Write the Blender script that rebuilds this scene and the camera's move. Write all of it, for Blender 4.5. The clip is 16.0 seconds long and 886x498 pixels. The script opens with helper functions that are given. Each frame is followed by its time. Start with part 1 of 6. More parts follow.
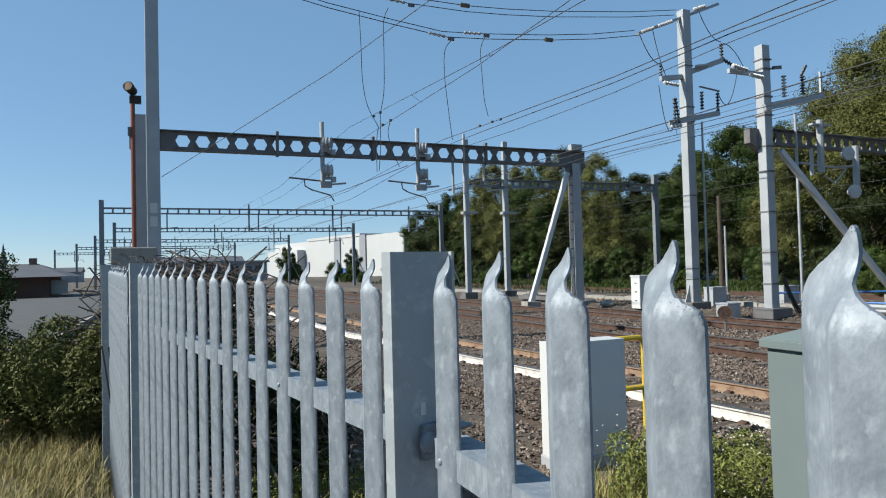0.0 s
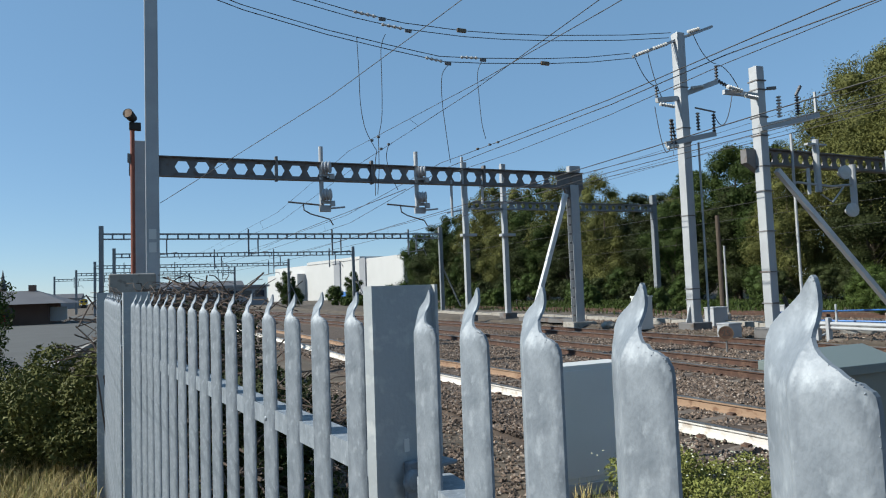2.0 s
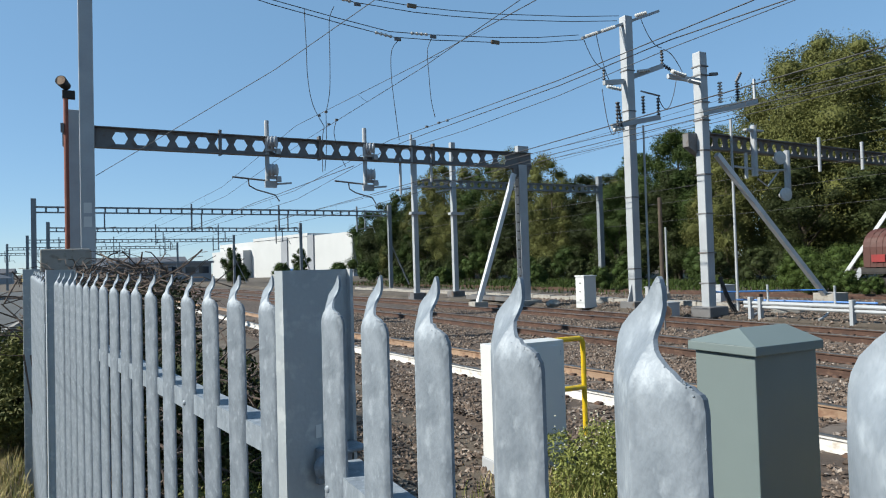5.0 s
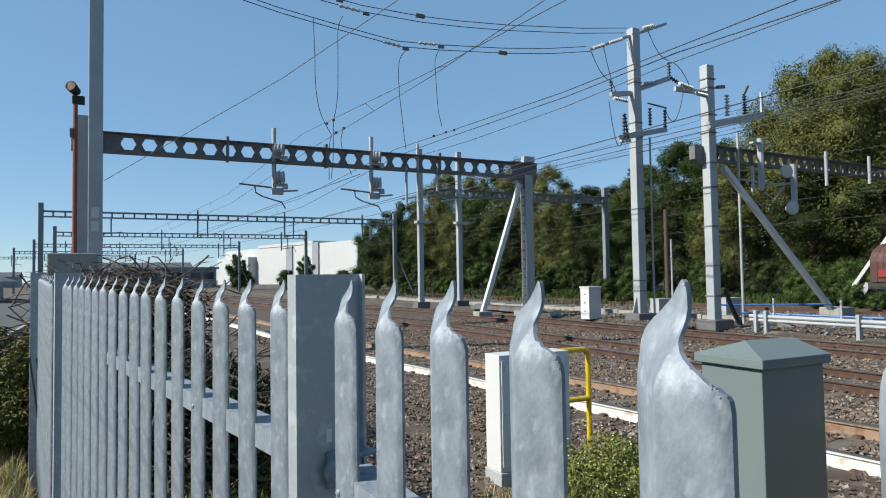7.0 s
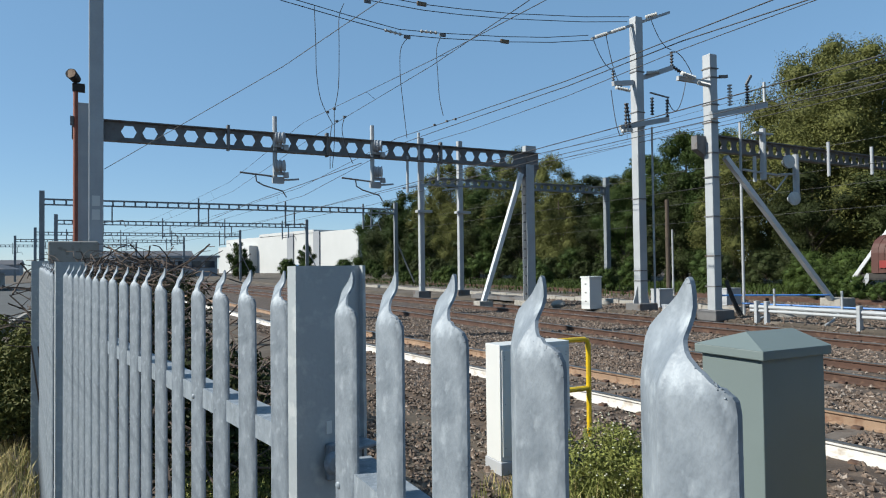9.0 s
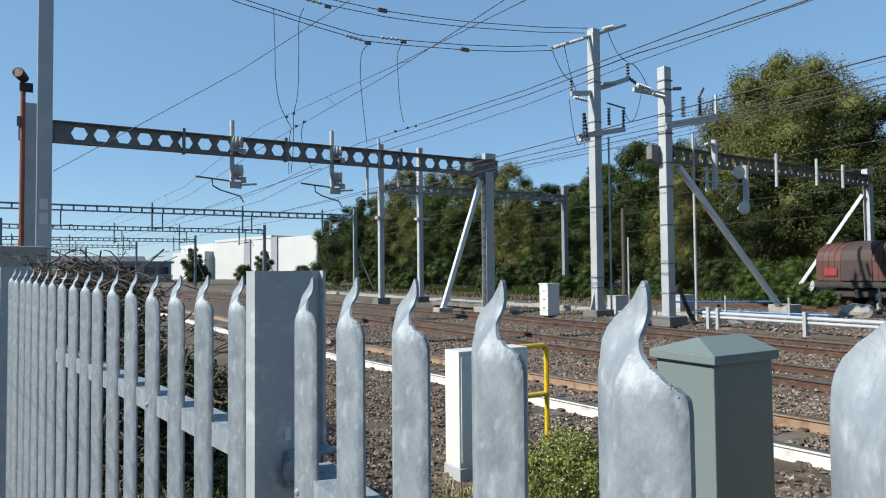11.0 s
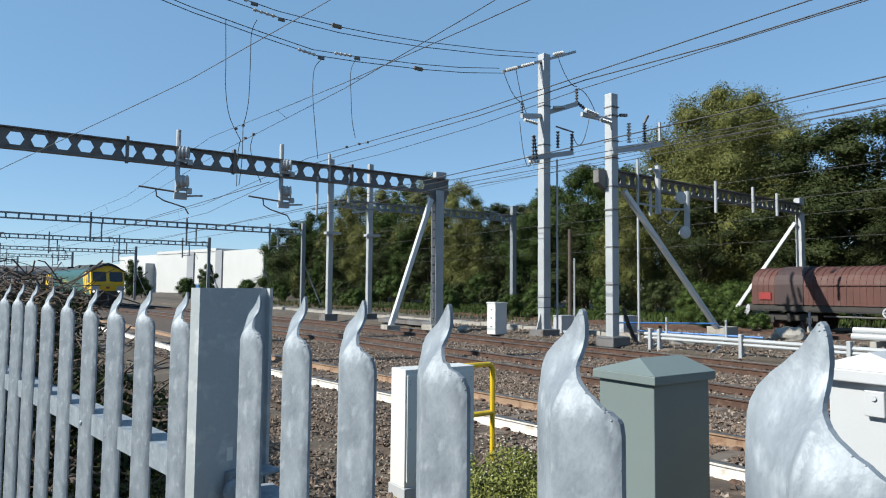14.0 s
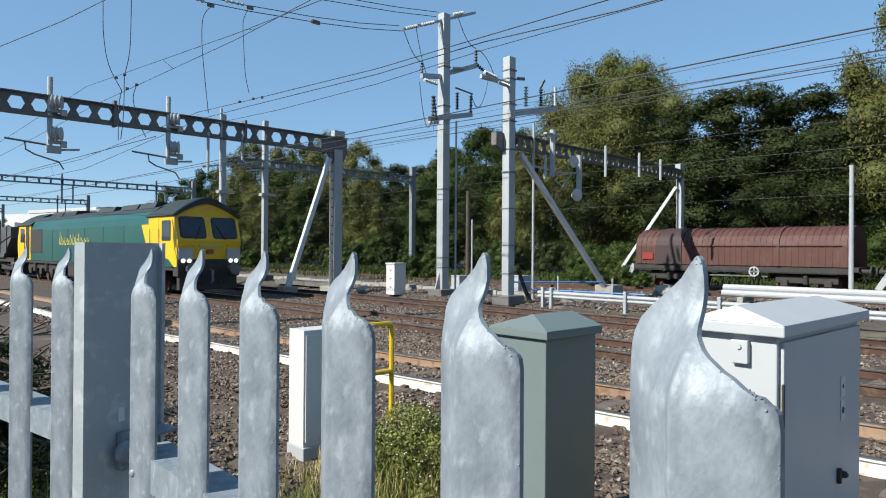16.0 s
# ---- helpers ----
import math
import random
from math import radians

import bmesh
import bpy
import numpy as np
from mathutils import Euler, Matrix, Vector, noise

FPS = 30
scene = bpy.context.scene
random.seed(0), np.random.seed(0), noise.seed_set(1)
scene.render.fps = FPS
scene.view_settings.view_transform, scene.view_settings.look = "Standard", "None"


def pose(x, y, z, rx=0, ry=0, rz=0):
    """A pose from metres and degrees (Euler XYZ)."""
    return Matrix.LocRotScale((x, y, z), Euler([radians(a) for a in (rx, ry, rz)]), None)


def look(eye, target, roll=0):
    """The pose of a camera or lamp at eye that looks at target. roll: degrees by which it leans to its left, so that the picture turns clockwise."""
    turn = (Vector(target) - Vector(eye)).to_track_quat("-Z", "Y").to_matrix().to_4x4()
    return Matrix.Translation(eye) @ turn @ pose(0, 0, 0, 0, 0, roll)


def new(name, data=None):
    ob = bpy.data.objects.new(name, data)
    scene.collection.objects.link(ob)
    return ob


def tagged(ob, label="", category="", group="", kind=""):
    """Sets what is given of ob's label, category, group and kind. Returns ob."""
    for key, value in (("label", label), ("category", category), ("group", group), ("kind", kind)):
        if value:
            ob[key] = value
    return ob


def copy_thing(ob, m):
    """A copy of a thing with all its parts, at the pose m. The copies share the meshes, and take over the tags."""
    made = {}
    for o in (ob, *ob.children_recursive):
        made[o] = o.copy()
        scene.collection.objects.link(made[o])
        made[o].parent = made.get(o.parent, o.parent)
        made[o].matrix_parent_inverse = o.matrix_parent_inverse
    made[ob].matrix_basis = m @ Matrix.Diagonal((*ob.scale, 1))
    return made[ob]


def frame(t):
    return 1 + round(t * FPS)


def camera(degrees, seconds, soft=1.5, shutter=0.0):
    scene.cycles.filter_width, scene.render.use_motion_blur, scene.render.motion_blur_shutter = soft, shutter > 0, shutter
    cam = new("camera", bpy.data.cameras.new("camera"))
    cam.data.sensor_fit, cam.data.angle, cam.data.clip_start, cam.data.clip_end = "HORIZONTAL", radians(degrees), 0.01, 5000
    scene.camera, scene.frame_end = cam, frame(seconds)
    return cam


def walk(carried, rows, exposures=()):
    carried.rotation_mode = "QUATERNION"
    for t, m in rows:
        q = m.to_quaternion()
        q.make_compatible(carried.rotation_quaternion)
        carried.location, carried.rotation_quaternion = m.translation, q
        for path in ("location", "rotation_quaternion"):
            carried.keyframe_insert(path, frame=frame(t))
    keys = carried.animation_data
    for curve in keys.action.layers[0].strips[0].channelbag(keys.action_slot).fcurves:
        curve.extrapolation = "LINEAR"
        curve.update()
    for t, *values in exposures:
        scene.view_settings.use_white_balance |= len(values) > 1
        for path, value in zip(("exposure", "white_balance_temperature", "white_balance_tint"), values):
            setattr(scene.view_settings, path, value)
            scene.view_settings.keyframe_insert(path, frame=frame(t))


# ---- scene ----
cam = camera(67.4, 16.0, 1.1)
PATH = [
    (0, (0.986, 0.798, 1.782), (1.758, 2.642, 1.84), -1.5),
    (0.5, (0.992, 0.794, 1.799), (1.695, 2.664, 1.885), -1.4),
    (1, (0.996, 0.787, 1.81), (1.706, 2.65, 1.965), -0.5),
    (1.5, (1.019, 0.797, 1.809), (1.819, 2.621, 1.991), -1.9),
    (2, (1.016, 0.795, 1.799), (1.789, 2.636, 1.924), -2.1),
    (2.5, (1.02, 0.788, 1.807), (1.832, 2.615, 1.868), -0.2),
    (3, (1.031, 0.794, 1.812), (1.888, 2.601, 1.787), 0.1),
    (3.5, (1.061, 0.798, 1.812), (1.974, 2.577, 1.764), -0.2),
    (4, (1.078, 0.783, 1.812), (1.998, 2.558, 1.86), -1.7),
    (6.5, (1.055, 0.779, 1.803), (1.947, 2.568, 1.865), -1.2),
    (7, (1.057, 0.782, 1.804), (1.954, 2.567, 1.886), -0.9),
    (7.5, (1.056, 0.78, 1.808), (1.951, 2.565, 1.916), -0.9),
    (8, (1.06, 0.783, 1.808), (1.963, 2.565, 1.914), -0.8),
    (8.5, (1.061, 0.784, 1.806), (1.95, 2.573, 1.909), -0.8),
    (9, (1.06, 0.788, 1.808), (1.955, 2.576, 1.858), -0.7),
    (11.5, (1.052, 0.78, 1.806), (2.078, 2.495, 1.886), -0.2),
    (12, (1.046, 0.775, 1.807), (2.089, 2.478, 1.91), 0.1),
    (12.5, (1.048, 0.775, 1.808), (2.112, 2.462, 1.951), 0.3),
    (13, (1.048, 0.773, 1.808), (2.138, 2.447, 1.928), 0.9),
    (13.5, (1.049, 0.768, 1.811), (2.157, 2.429, 1.933), 0.5),
    (14, (1.049, 0.772, 1.811), (2.178, 2.418, 1.932), 0.5),
    (14.5, (1.047, 0.779, 1.811), (2.21, 2.403, 1.911), 0.5),
    (15, (1.037, 0.777, 1.807), (2.224, 2.385, 1.875), 0.4),
    (15.5, (1.034, 0.775, 1.804), (2.288, 2.333, 1.829), 0.2),
    (16, (1.041, 0.769, 1.801), (2.409, 2.228, 1.807), 0.4),
]
walk(cam, [(t, look(e, g, r)) for t, e, g, r in PATH], [(0.0, 0.63, 6350, 6), (2.5, 0.61, 6350, 6), (4.0, 0.77, 6350, 6), (6.5, 0.67, 6350, 6), (9.0, 0.65, 6350, 6), (12.5, 0.81, 6350, 6), (16.0, 0.77, 6350, 6)])

# ---------- world, sun, exposure ----------
SUN_DIR = Vector((-0.84, 0.22, 0.67)).normalized()
world = bpy.data.worlds.new("World")
scene.world = world
world.use_nodes = True
wn = world.node_tree
sky = wn.nodes.new("ShaderNodeTexSky")
sky.sky_type = 'NISHITA'
sky.sun_disc = False
sky.sun_elevation = math.asin(SUN_DIR.z)
sky.sun_rotation = math.atan2(SUN_DIR.x, SUN_DIR.y)
sky.altitude = 1500
sky.air_density, sky.dust_density, sky.ozone_density = 1.0, 0.0, 1.6
haze = wn.nodes.new("ShaderNodeMix")
haze.data_type = 'RGBA'
haze.inputs[0].default_value = 0.55
haze.inputs[7].default_value = (1.62, 3.15, 5.1, 1)
wn.links.new(sky.outputs[0], haze.inputs[6])
wn.links.new(haze.outputs[2], wn.nodes["Background"].inputs[0])
wn.nodes["Background"].inputs[1].default_value = 0.086
sun_data = bpy.data.lights.new("sun", 'SUN')
sun_data.energy, sun_data.angle, sun_data.color = 5.0, radians(0.5), (1.0, 0.95, 0.87)
sun = new("sun", sun_data)
sun.matrix_world = look(SUN_DIR * 60, (0, 0, 0))


# ---------- materials ----------
def mat(name, a, b=None, rough=0.6, metal=0.0, scale=6.0, fine=60.0, bump=0.15, spots=None, per_object=0.0, stretch=(1, 1, 1), edge=(0.54, 0.66)):
    """Two tones mixed by noise at two sizes, with fine relief; spots: a third tone in ragged patches."""
    m = bpy.data.materials.new(name)
    m.use_nodes = True
    nt = m.node_tree
    N, L = nt.nodes, nt.links
    bs = N["Principled BSDF"]
    b = b or tuple(c * 0.75 for c in a)
    co = N.new("ShaderNodeTexCoord")
    mp = N.new("ShaderNodeMapping")
    mp.inputs["Scale"].default_value = stretch
    L.new(co.outputs["Object"], mp.inputs["Vector"])
    n1 = N.new("ShaderNodeTexNoise")
    n1.inputs["Scale"].default_value, n1.inputs["Detail"].default_value = scale, 4
    n2 = N.new("ShaderNodeTexNoise")
    n2.inputs["Scale"].default_value, n2.inputs["Detail"].default_value = fine, 2
    for n in (n1, n2):
        L.new(mp.outputs[0], n.inputs["Vector"])
    mx = N.new("ShaderNodeMath")
    mx.operation = 'MULTIPLY_ADD'
    L.new(n2.outputs[0], mx.inputs[0])
    mx.inputs[1].default_value = 0.5
    mx2 = N.new("ShaderNodeMath")
    mx2.operation = 'MULTIPLY_ADD'
    L.new(n1.outputs[0], mx2.inputs[0])
    mx2.inputs[1].default_value, mx2.inputs[2].default_value = 1.6, -0.55
    L.new(mx2.outputs[0], mx.inputs[2])
    rp = N.new("ShaderNodeMix")
    rp.data_type = 'RGBA'
    rp.inputs[6].default_value, rp.inputs[7].default_value = (*a, 1), (*b, 1)
    L.new(mx.outputs[0], rp.inputs[0])
    out = rp.outputs[2]
    if spots:
        n3 = N.new("ShaderNodeTexNoise")
        n3.inputs["Scale"].default_value, n3.inputs["Detail"].default_value = scale * 2.3, 6
        L.new(mp.outputs[0], n3.inputs["Vector"])
        cr = N.new("ShaderNodeValToRGB")
        cr.color_ramp.elements[0].position, cr.color_ramp.elements[1].position = edge
        L.new(n3.outputs[0], cr.inputs[0])
        r2 = N.new("ShaderNodeMix")
        r2.data_type = 'RGBA'
        L.new(cr.outputs[0], r2.inputs[0])
        L.new(out, r2.inputs[6])
        r2.inputs[7].default_value = (*spots, 1)
        out = r2.outputs[2]
    if per_object:
        oi = N.new("ShaderNodeObjectInfo")
        gi = N.new("ShaderNodeNewGeometry")
        ad = N.new("ShaderNodeMath")
        ad.operation = 'ADD'
        L.new(oi.outputs["Random"], ad.inputs[0])
        L.new(gi.outputs["Random Per Island"], ad.inputs[1])
        ml = N.new("ShaderNodeMath")
        ml.operation = 'MULTIPLY_ADD'
        L.new(ad.outputs[0], ml.inputs[0])
        ml.inputs[1].default_value, ml.inputs[2].default_value = per_object, 1 - per_object
        hs = N.new("ShaderNodeHueSaturation")
        L.new(ml.outputs[0], hs.inputs["Value"])
        L.new(out, hs.inputs["Color"])
        out = hs.outputs[0]
    L.new(out, bs.inputs["Base Color"])
    bs.inputs["Roughness"].default_value, bs.inputs["Metallic"].default_value = rough, metal
    if bump:
        bp = N.new("ShaderNodeBump")
        bp.inputs["Strength"].default_value, bp.inputs["Distance"].default_value = bump, 0.02
        L.new(mx.outputs[0], bp.inputs["Height"])
        L.new(bp.outputs[0], bs.inputs["Normal"])
    return m


GALV = mat("galvanised_pale", (0.243, 0.269, 0.297), (0.122, 0.142, 0.165), 0.52, 0.10, 46, 320, 0.08, spots=(0.268, 0.295, 0.322), per_object=0.06, stretch=(1, 1, 0.55), edge=(0.55, 0.72))
GALV.node_tree.nodes["Principled BSDF"].inputs["Specular IOR Level"].default_value = 0.3
GALV_POST = mat("galvanised_post", (0.3192, 0.3402, 0.3528), (0.252, 0.273, 0.2856), 0.5, 0.1, 12, 130, 0.08, spots=(0.378, 0.3906, 0.3948))
STEEL = mat("galvanised_mast", (0.3696, 0.3797, 0.3906), (0.2772, 0.2873, 0.2982), 0.55, 0.2, 1.5, 20, 0.05)
# A paler tone than the mast steel, used on the raking struts.
STEEL_PALE = mat("pale_strut_steel", (0.5544, 0.5628, 0.5712), (0.4368, 0.4452, 0.4578), 0.5, 0.15, 1.5, 20, 0.05)
STEEL_DK = mat("weathered_beam_steel", (0.165, 0.158, 0.156), (0.09, 0.087, 0.086), 0.6, 0.15, 1.2, 18, 0.05, spots=(0.10, 0.075, 0.06))
STEEL_FAR = mat("old_gantry_steel", (0.21, 0.2226, 0.2352), (0.1344, 0.147, 0.1596), 0.6, 0.2, 1.0, 8, 0.0)
WIRE = mat("wire_copper_dark", (0.022, 0.022, 0.025), (0.038, 0.036, 0.035), 0.7, 0.0, 4, 30, 0)
INSUL = mat("insulator_white", (0.4427, 0.4427, 0.4284), (0.3427, 0.3352, 0.3217), 0.35, 0, 12, 60, 0.03)
INSUL_DK = mat("insulator_brown", (0.0504, 0.042, 0.042), (0.0252, 0.0252, 0.0252), 0.3, 0, 12, 60, 0.03)
CLAMP = mat("bronze_clamp", (0.1848, 0.126, 0.0756), (0.1008, 0.0756, 0.0504), 0.5, 0.5, 20, 80, 0.05)
ORANGE = mat("red_oxide_post", (0.252, 0.0714, 0.0378), (0.168, 0.0462, 0.0252), 0.65, 0, 4, 30, 0.06)
RAIL_TOP = mat("polished_rail_head", (0.3024, 0.2856, 0.2688), (0.1848, 0.1596, 0.1428), 0.32, 0.85, 3, 40, 0.03)
RUST = mat("rusty_rail_web", (0.0756, 0.0361, 0.0227), (0.0378, 0.021, 0.0151), 0.9, 0.0, 3, 50, 0.2, spots=(0.0966, 0.0546, 0.0353))
RAIL_TAN = mat("dusty_tan_rail_web", (0.2822, 0.1882, 0.121), (0.1882, 0.121, 0.0773), 0.8, 0, 3, 30, 0.12, spots=(0.1478, 0.0806, 0.047))
RAIL_WHITE = mat("whitewashed_rail_web", (0.5645, 0.551, 0.5233), (0.4544, 0.4267, 0.3923), 0.75, 0, 3, 30, 0.12, spots=(0.3578, 0.31, 0.2621))
SLEEPER = mat("sleeper_concrete", (0.147, 0.1193, 0.0966), (0.0882, 0.0689, 0.0554), 0.9, 0, 4, 60, 0.3, spots=(0.0786, 0.0557, 0.0426), per_object=0.1)
BALLAST = mat("ballast_bed", (0.0739, 0.0521, 0.0378), (0.0302, 0.021, 0.016), 0.98, 0, 2.2, 30, 1.0, spots=(0.0966, 0.0689, 0.0504))
STONE = mat("ballast_stone", (0.160, 0.116, 0.088), (0.046, 0.032, 0.024), 0.98, 0, 5, 40, 0.25, spots=(0.27, 0.225, 0.188), per_object=0.52)
SOIL = mat("dry_soil", (0.0882, 0.0672, 0.0479), (0.0462, 0.0353, 0.0244), 0.98, 0, 0.5, 14, 0.8, spots=(0.126, 0.1025, 0.0781))
CONC = mat("weathered_concrete", (0.3024, 0.2839, 0.2537), (0.2176, 0.1999, 0.1756), 0.9, 0, 3, 50, 0.2, spots=(0.1814, 0.1571, 0.1327))
GREEN_CAB = mat("grey_green_paint", (0.128, 0.158, 0.153), (0.112, 0.139, 0.136), 0.55, 0, 2.5, 90, 0.03)
GREY_CAB = mat("light_grey_paint", (0.3444, 0.3511, 0.3654), (0.3032, 0.31, 0.3234), 0.42, 0, 2.5, 90, 0.03)
PALE_CAB = mat("pale_grey_paint", (0.40, 0.405, 0.415), (0.36, 0.365, 0.375), 0.45, 0, 2.5, 90, 0.03)
WHITE_CAB = mat("white_paint", (0.5242, 0.5242, 0.5107), (0.4771, 0.4771, 0.4637), 0.45, 0, 2.5, 60, 0.03)
DARK = mat("black_underframe", (0.021, 0.0193, 0.0185), (0.0378, 0.0319, 0.0269), 0.75, 0.1, 3, 30, 0.2)
YELLOW = mat("yellow_gloss_paint", (0.5855, 0.3998, 0.0143), (0.5141, 0.3352, 0.0107), 0.35, 0, 4, 60, 0.03, spots=(0.4427, 0.2999, 0.0357))
LOCO_GREEN = mat("loco_dark_green", (0.0134, 0.063, 0.0521), (0.0202, 0.0798, 0.0672), 0.30, 0, 0.8, 12, 0.02)
LOCO_ROOF = mat("loco_sooty_roof", (0.0134, 0.0218, 0.0218), (0.0084, 0.0134, 0.0134), 0.6, 0, 1.0, 10, 0.05)
LOCO_YEL = mat("loco_warning_yellow", (0.66, 0.405, 0.0072), (0.58, 0.345, 0.0072), 0.4, 0, 1.2, 20, 0.02, spots=(0.50, 0.30, 0.012), edge=(0.62, 0.75))
LOGO = mat("faded_gold_lettering", (0.462, 0.3948, 0.1008), (0.378, 0.336, 0.1008), 0.5, 0, 4, 20, 0)
GLASS = mat("dark_cab_glass", (0.0252, 0.0336, 0.0504), (0.0168, 0.021, 0.0336), 0.06, 0, 2, 10, 0)
WAGON = mat("rusty_maroon_hood", (0.0823, 0.026, 0.0176), (0.0504, 0.0168, 0.0122), 0.68, 0.0, 0.8, 9, 0.08, spots=(0.0756, 0.0347, 0.0265))
WAGON_DK = mat("dark_maroon_band", (0.042, 0.0218, 0.021), (0.0294, 0.0168, 0.0168), 0.7, 0, 1, 9, 0.05)
RED = mat("bright_red_patch", (0.23, 0.016, 0.014), (0.17, 0.014, 0.013), 0.55, 0, 4, 30, 0)
BLUE = mat("blue_plastic_pipe", (0.0504, 0.168, 0.4368), (0.042, 0.126, 0.336), 0.5, 0, 4, 30, 0)
HOPPER = mat("grimy_grey_hopper", (0.084, 0.084, 0.0882), (0.042, 0.042, 0.042), 0.75, 0.1, 1, 8, 0.05)
TARMAC = mat("car_park_tarmac", (0.0714, 0.0722, 0.0706), (0.0462, 0.047, 0.047), 0.95, 0, 0.6, 25, 0.15)
CLAD = mat("white_cladding", (0.4427, 0.4427, 0.4351), (0.3998, 0.3998, 0.3931), 0.6, 0, 0.2, 2, 0)
CLAD_GREY = mat("grey_cladding", (0.252, 0.2604, 0.2772), (0.2016, 0.21, 0.2268), 0.6, 0, 0.2, 2, 0)
SLATE = mat("slate_roof", (0.0924, 0.0924, 0.1008), (0.063, 0.063, 0.0714), 0.7, 0, 0.6, 6, 0.1)
BRICK = mat("shaded_brick", (0.168, 0.1008, 0.0756), (0.1176, 0.0714, 0.0546), 0.9, 0, 0.8, 10, 0.1)
CAR_RED = mat("red_car_paint", (0.294, 0.0168, 0.0252), (0.252, 0.0168, 0.0252), 0.25, 0, 1, 9, 0)
CAR_WHITE = mat("white_car_paint", (0.63, 0.63, 0.63), (0.588, 0.588, 0.588), 0.25, 0, 1, 9, 0)
CAR_DARK = mat("dark_car_paint", (0.0252, 0.0294, 0.0378), (0.0168, 0.021, 0.0252), 0.25, 0, 1, 9, 0)
TYRE = mat("tyre_rubber", (0.0168, 0.0168, 0.0168), (0.0252, 0.0252, 0.0252), 0.9, 0, 6, 40, 0)
BARK = mat("bark", (0.084, 0.063, 0.0462), (0.0504, 0.0378, 0.0294), 0.95, 0, 3, 30, 0.4)
TWIG = mat("dead_bramble_stem", (0.1008, 0.0714, 0.0546), (0.063, 0.0462, 0.0378), 0.95, 0, 6, 40, 0.1)


def leaf_mat(name, a, b):
    m = mat(name, a, b, 0.65, 0, 0.35, 2.0, 0, per_object=0.32)
    m.node_tree.nodes["Principled BSDF"].inputs["Specular IOR Level"].default_value = 0.12
    return m


LEAF_MID = leaf_mat("leaf_mid_green", (0.0422, 0.0642, 0.015), (0.0228, 0.036, 0.0088))
LEAF_DARK = leaf_mat("leaf_dark_green", (0.036, 0.045, 0.014), (0.019, 0.025, 0.0085))
LEAF_OLIVE = leaf_mat("leaf_olive", (0.122, 0.124, 0.0359), (0.0679, 0.0729, 0.022))
LEAF_BRIGHT = leaf_mat("leaf_bright_green", (0.0452, 0.0671, 0.0133), (0.0265, 0.0406, 0.0094))
GRASS_DRY = leaf_mat("dry_grass_blade", (0.4598, 0.3699, 0.1699), (0.2899, 0.2349, 0.1))
GRASS_GREEN = leaf_mat("green_weed_blade", (0.1806, 0.189, 0.0521), (0.1008, 0.1134, 0.0302))
FLOWER = mat("pale_seed_head", (0.5208, 0.504, 0.378), (0.42, 0.4032, 0.3024), 0.9, 0, 5, 20, 0)


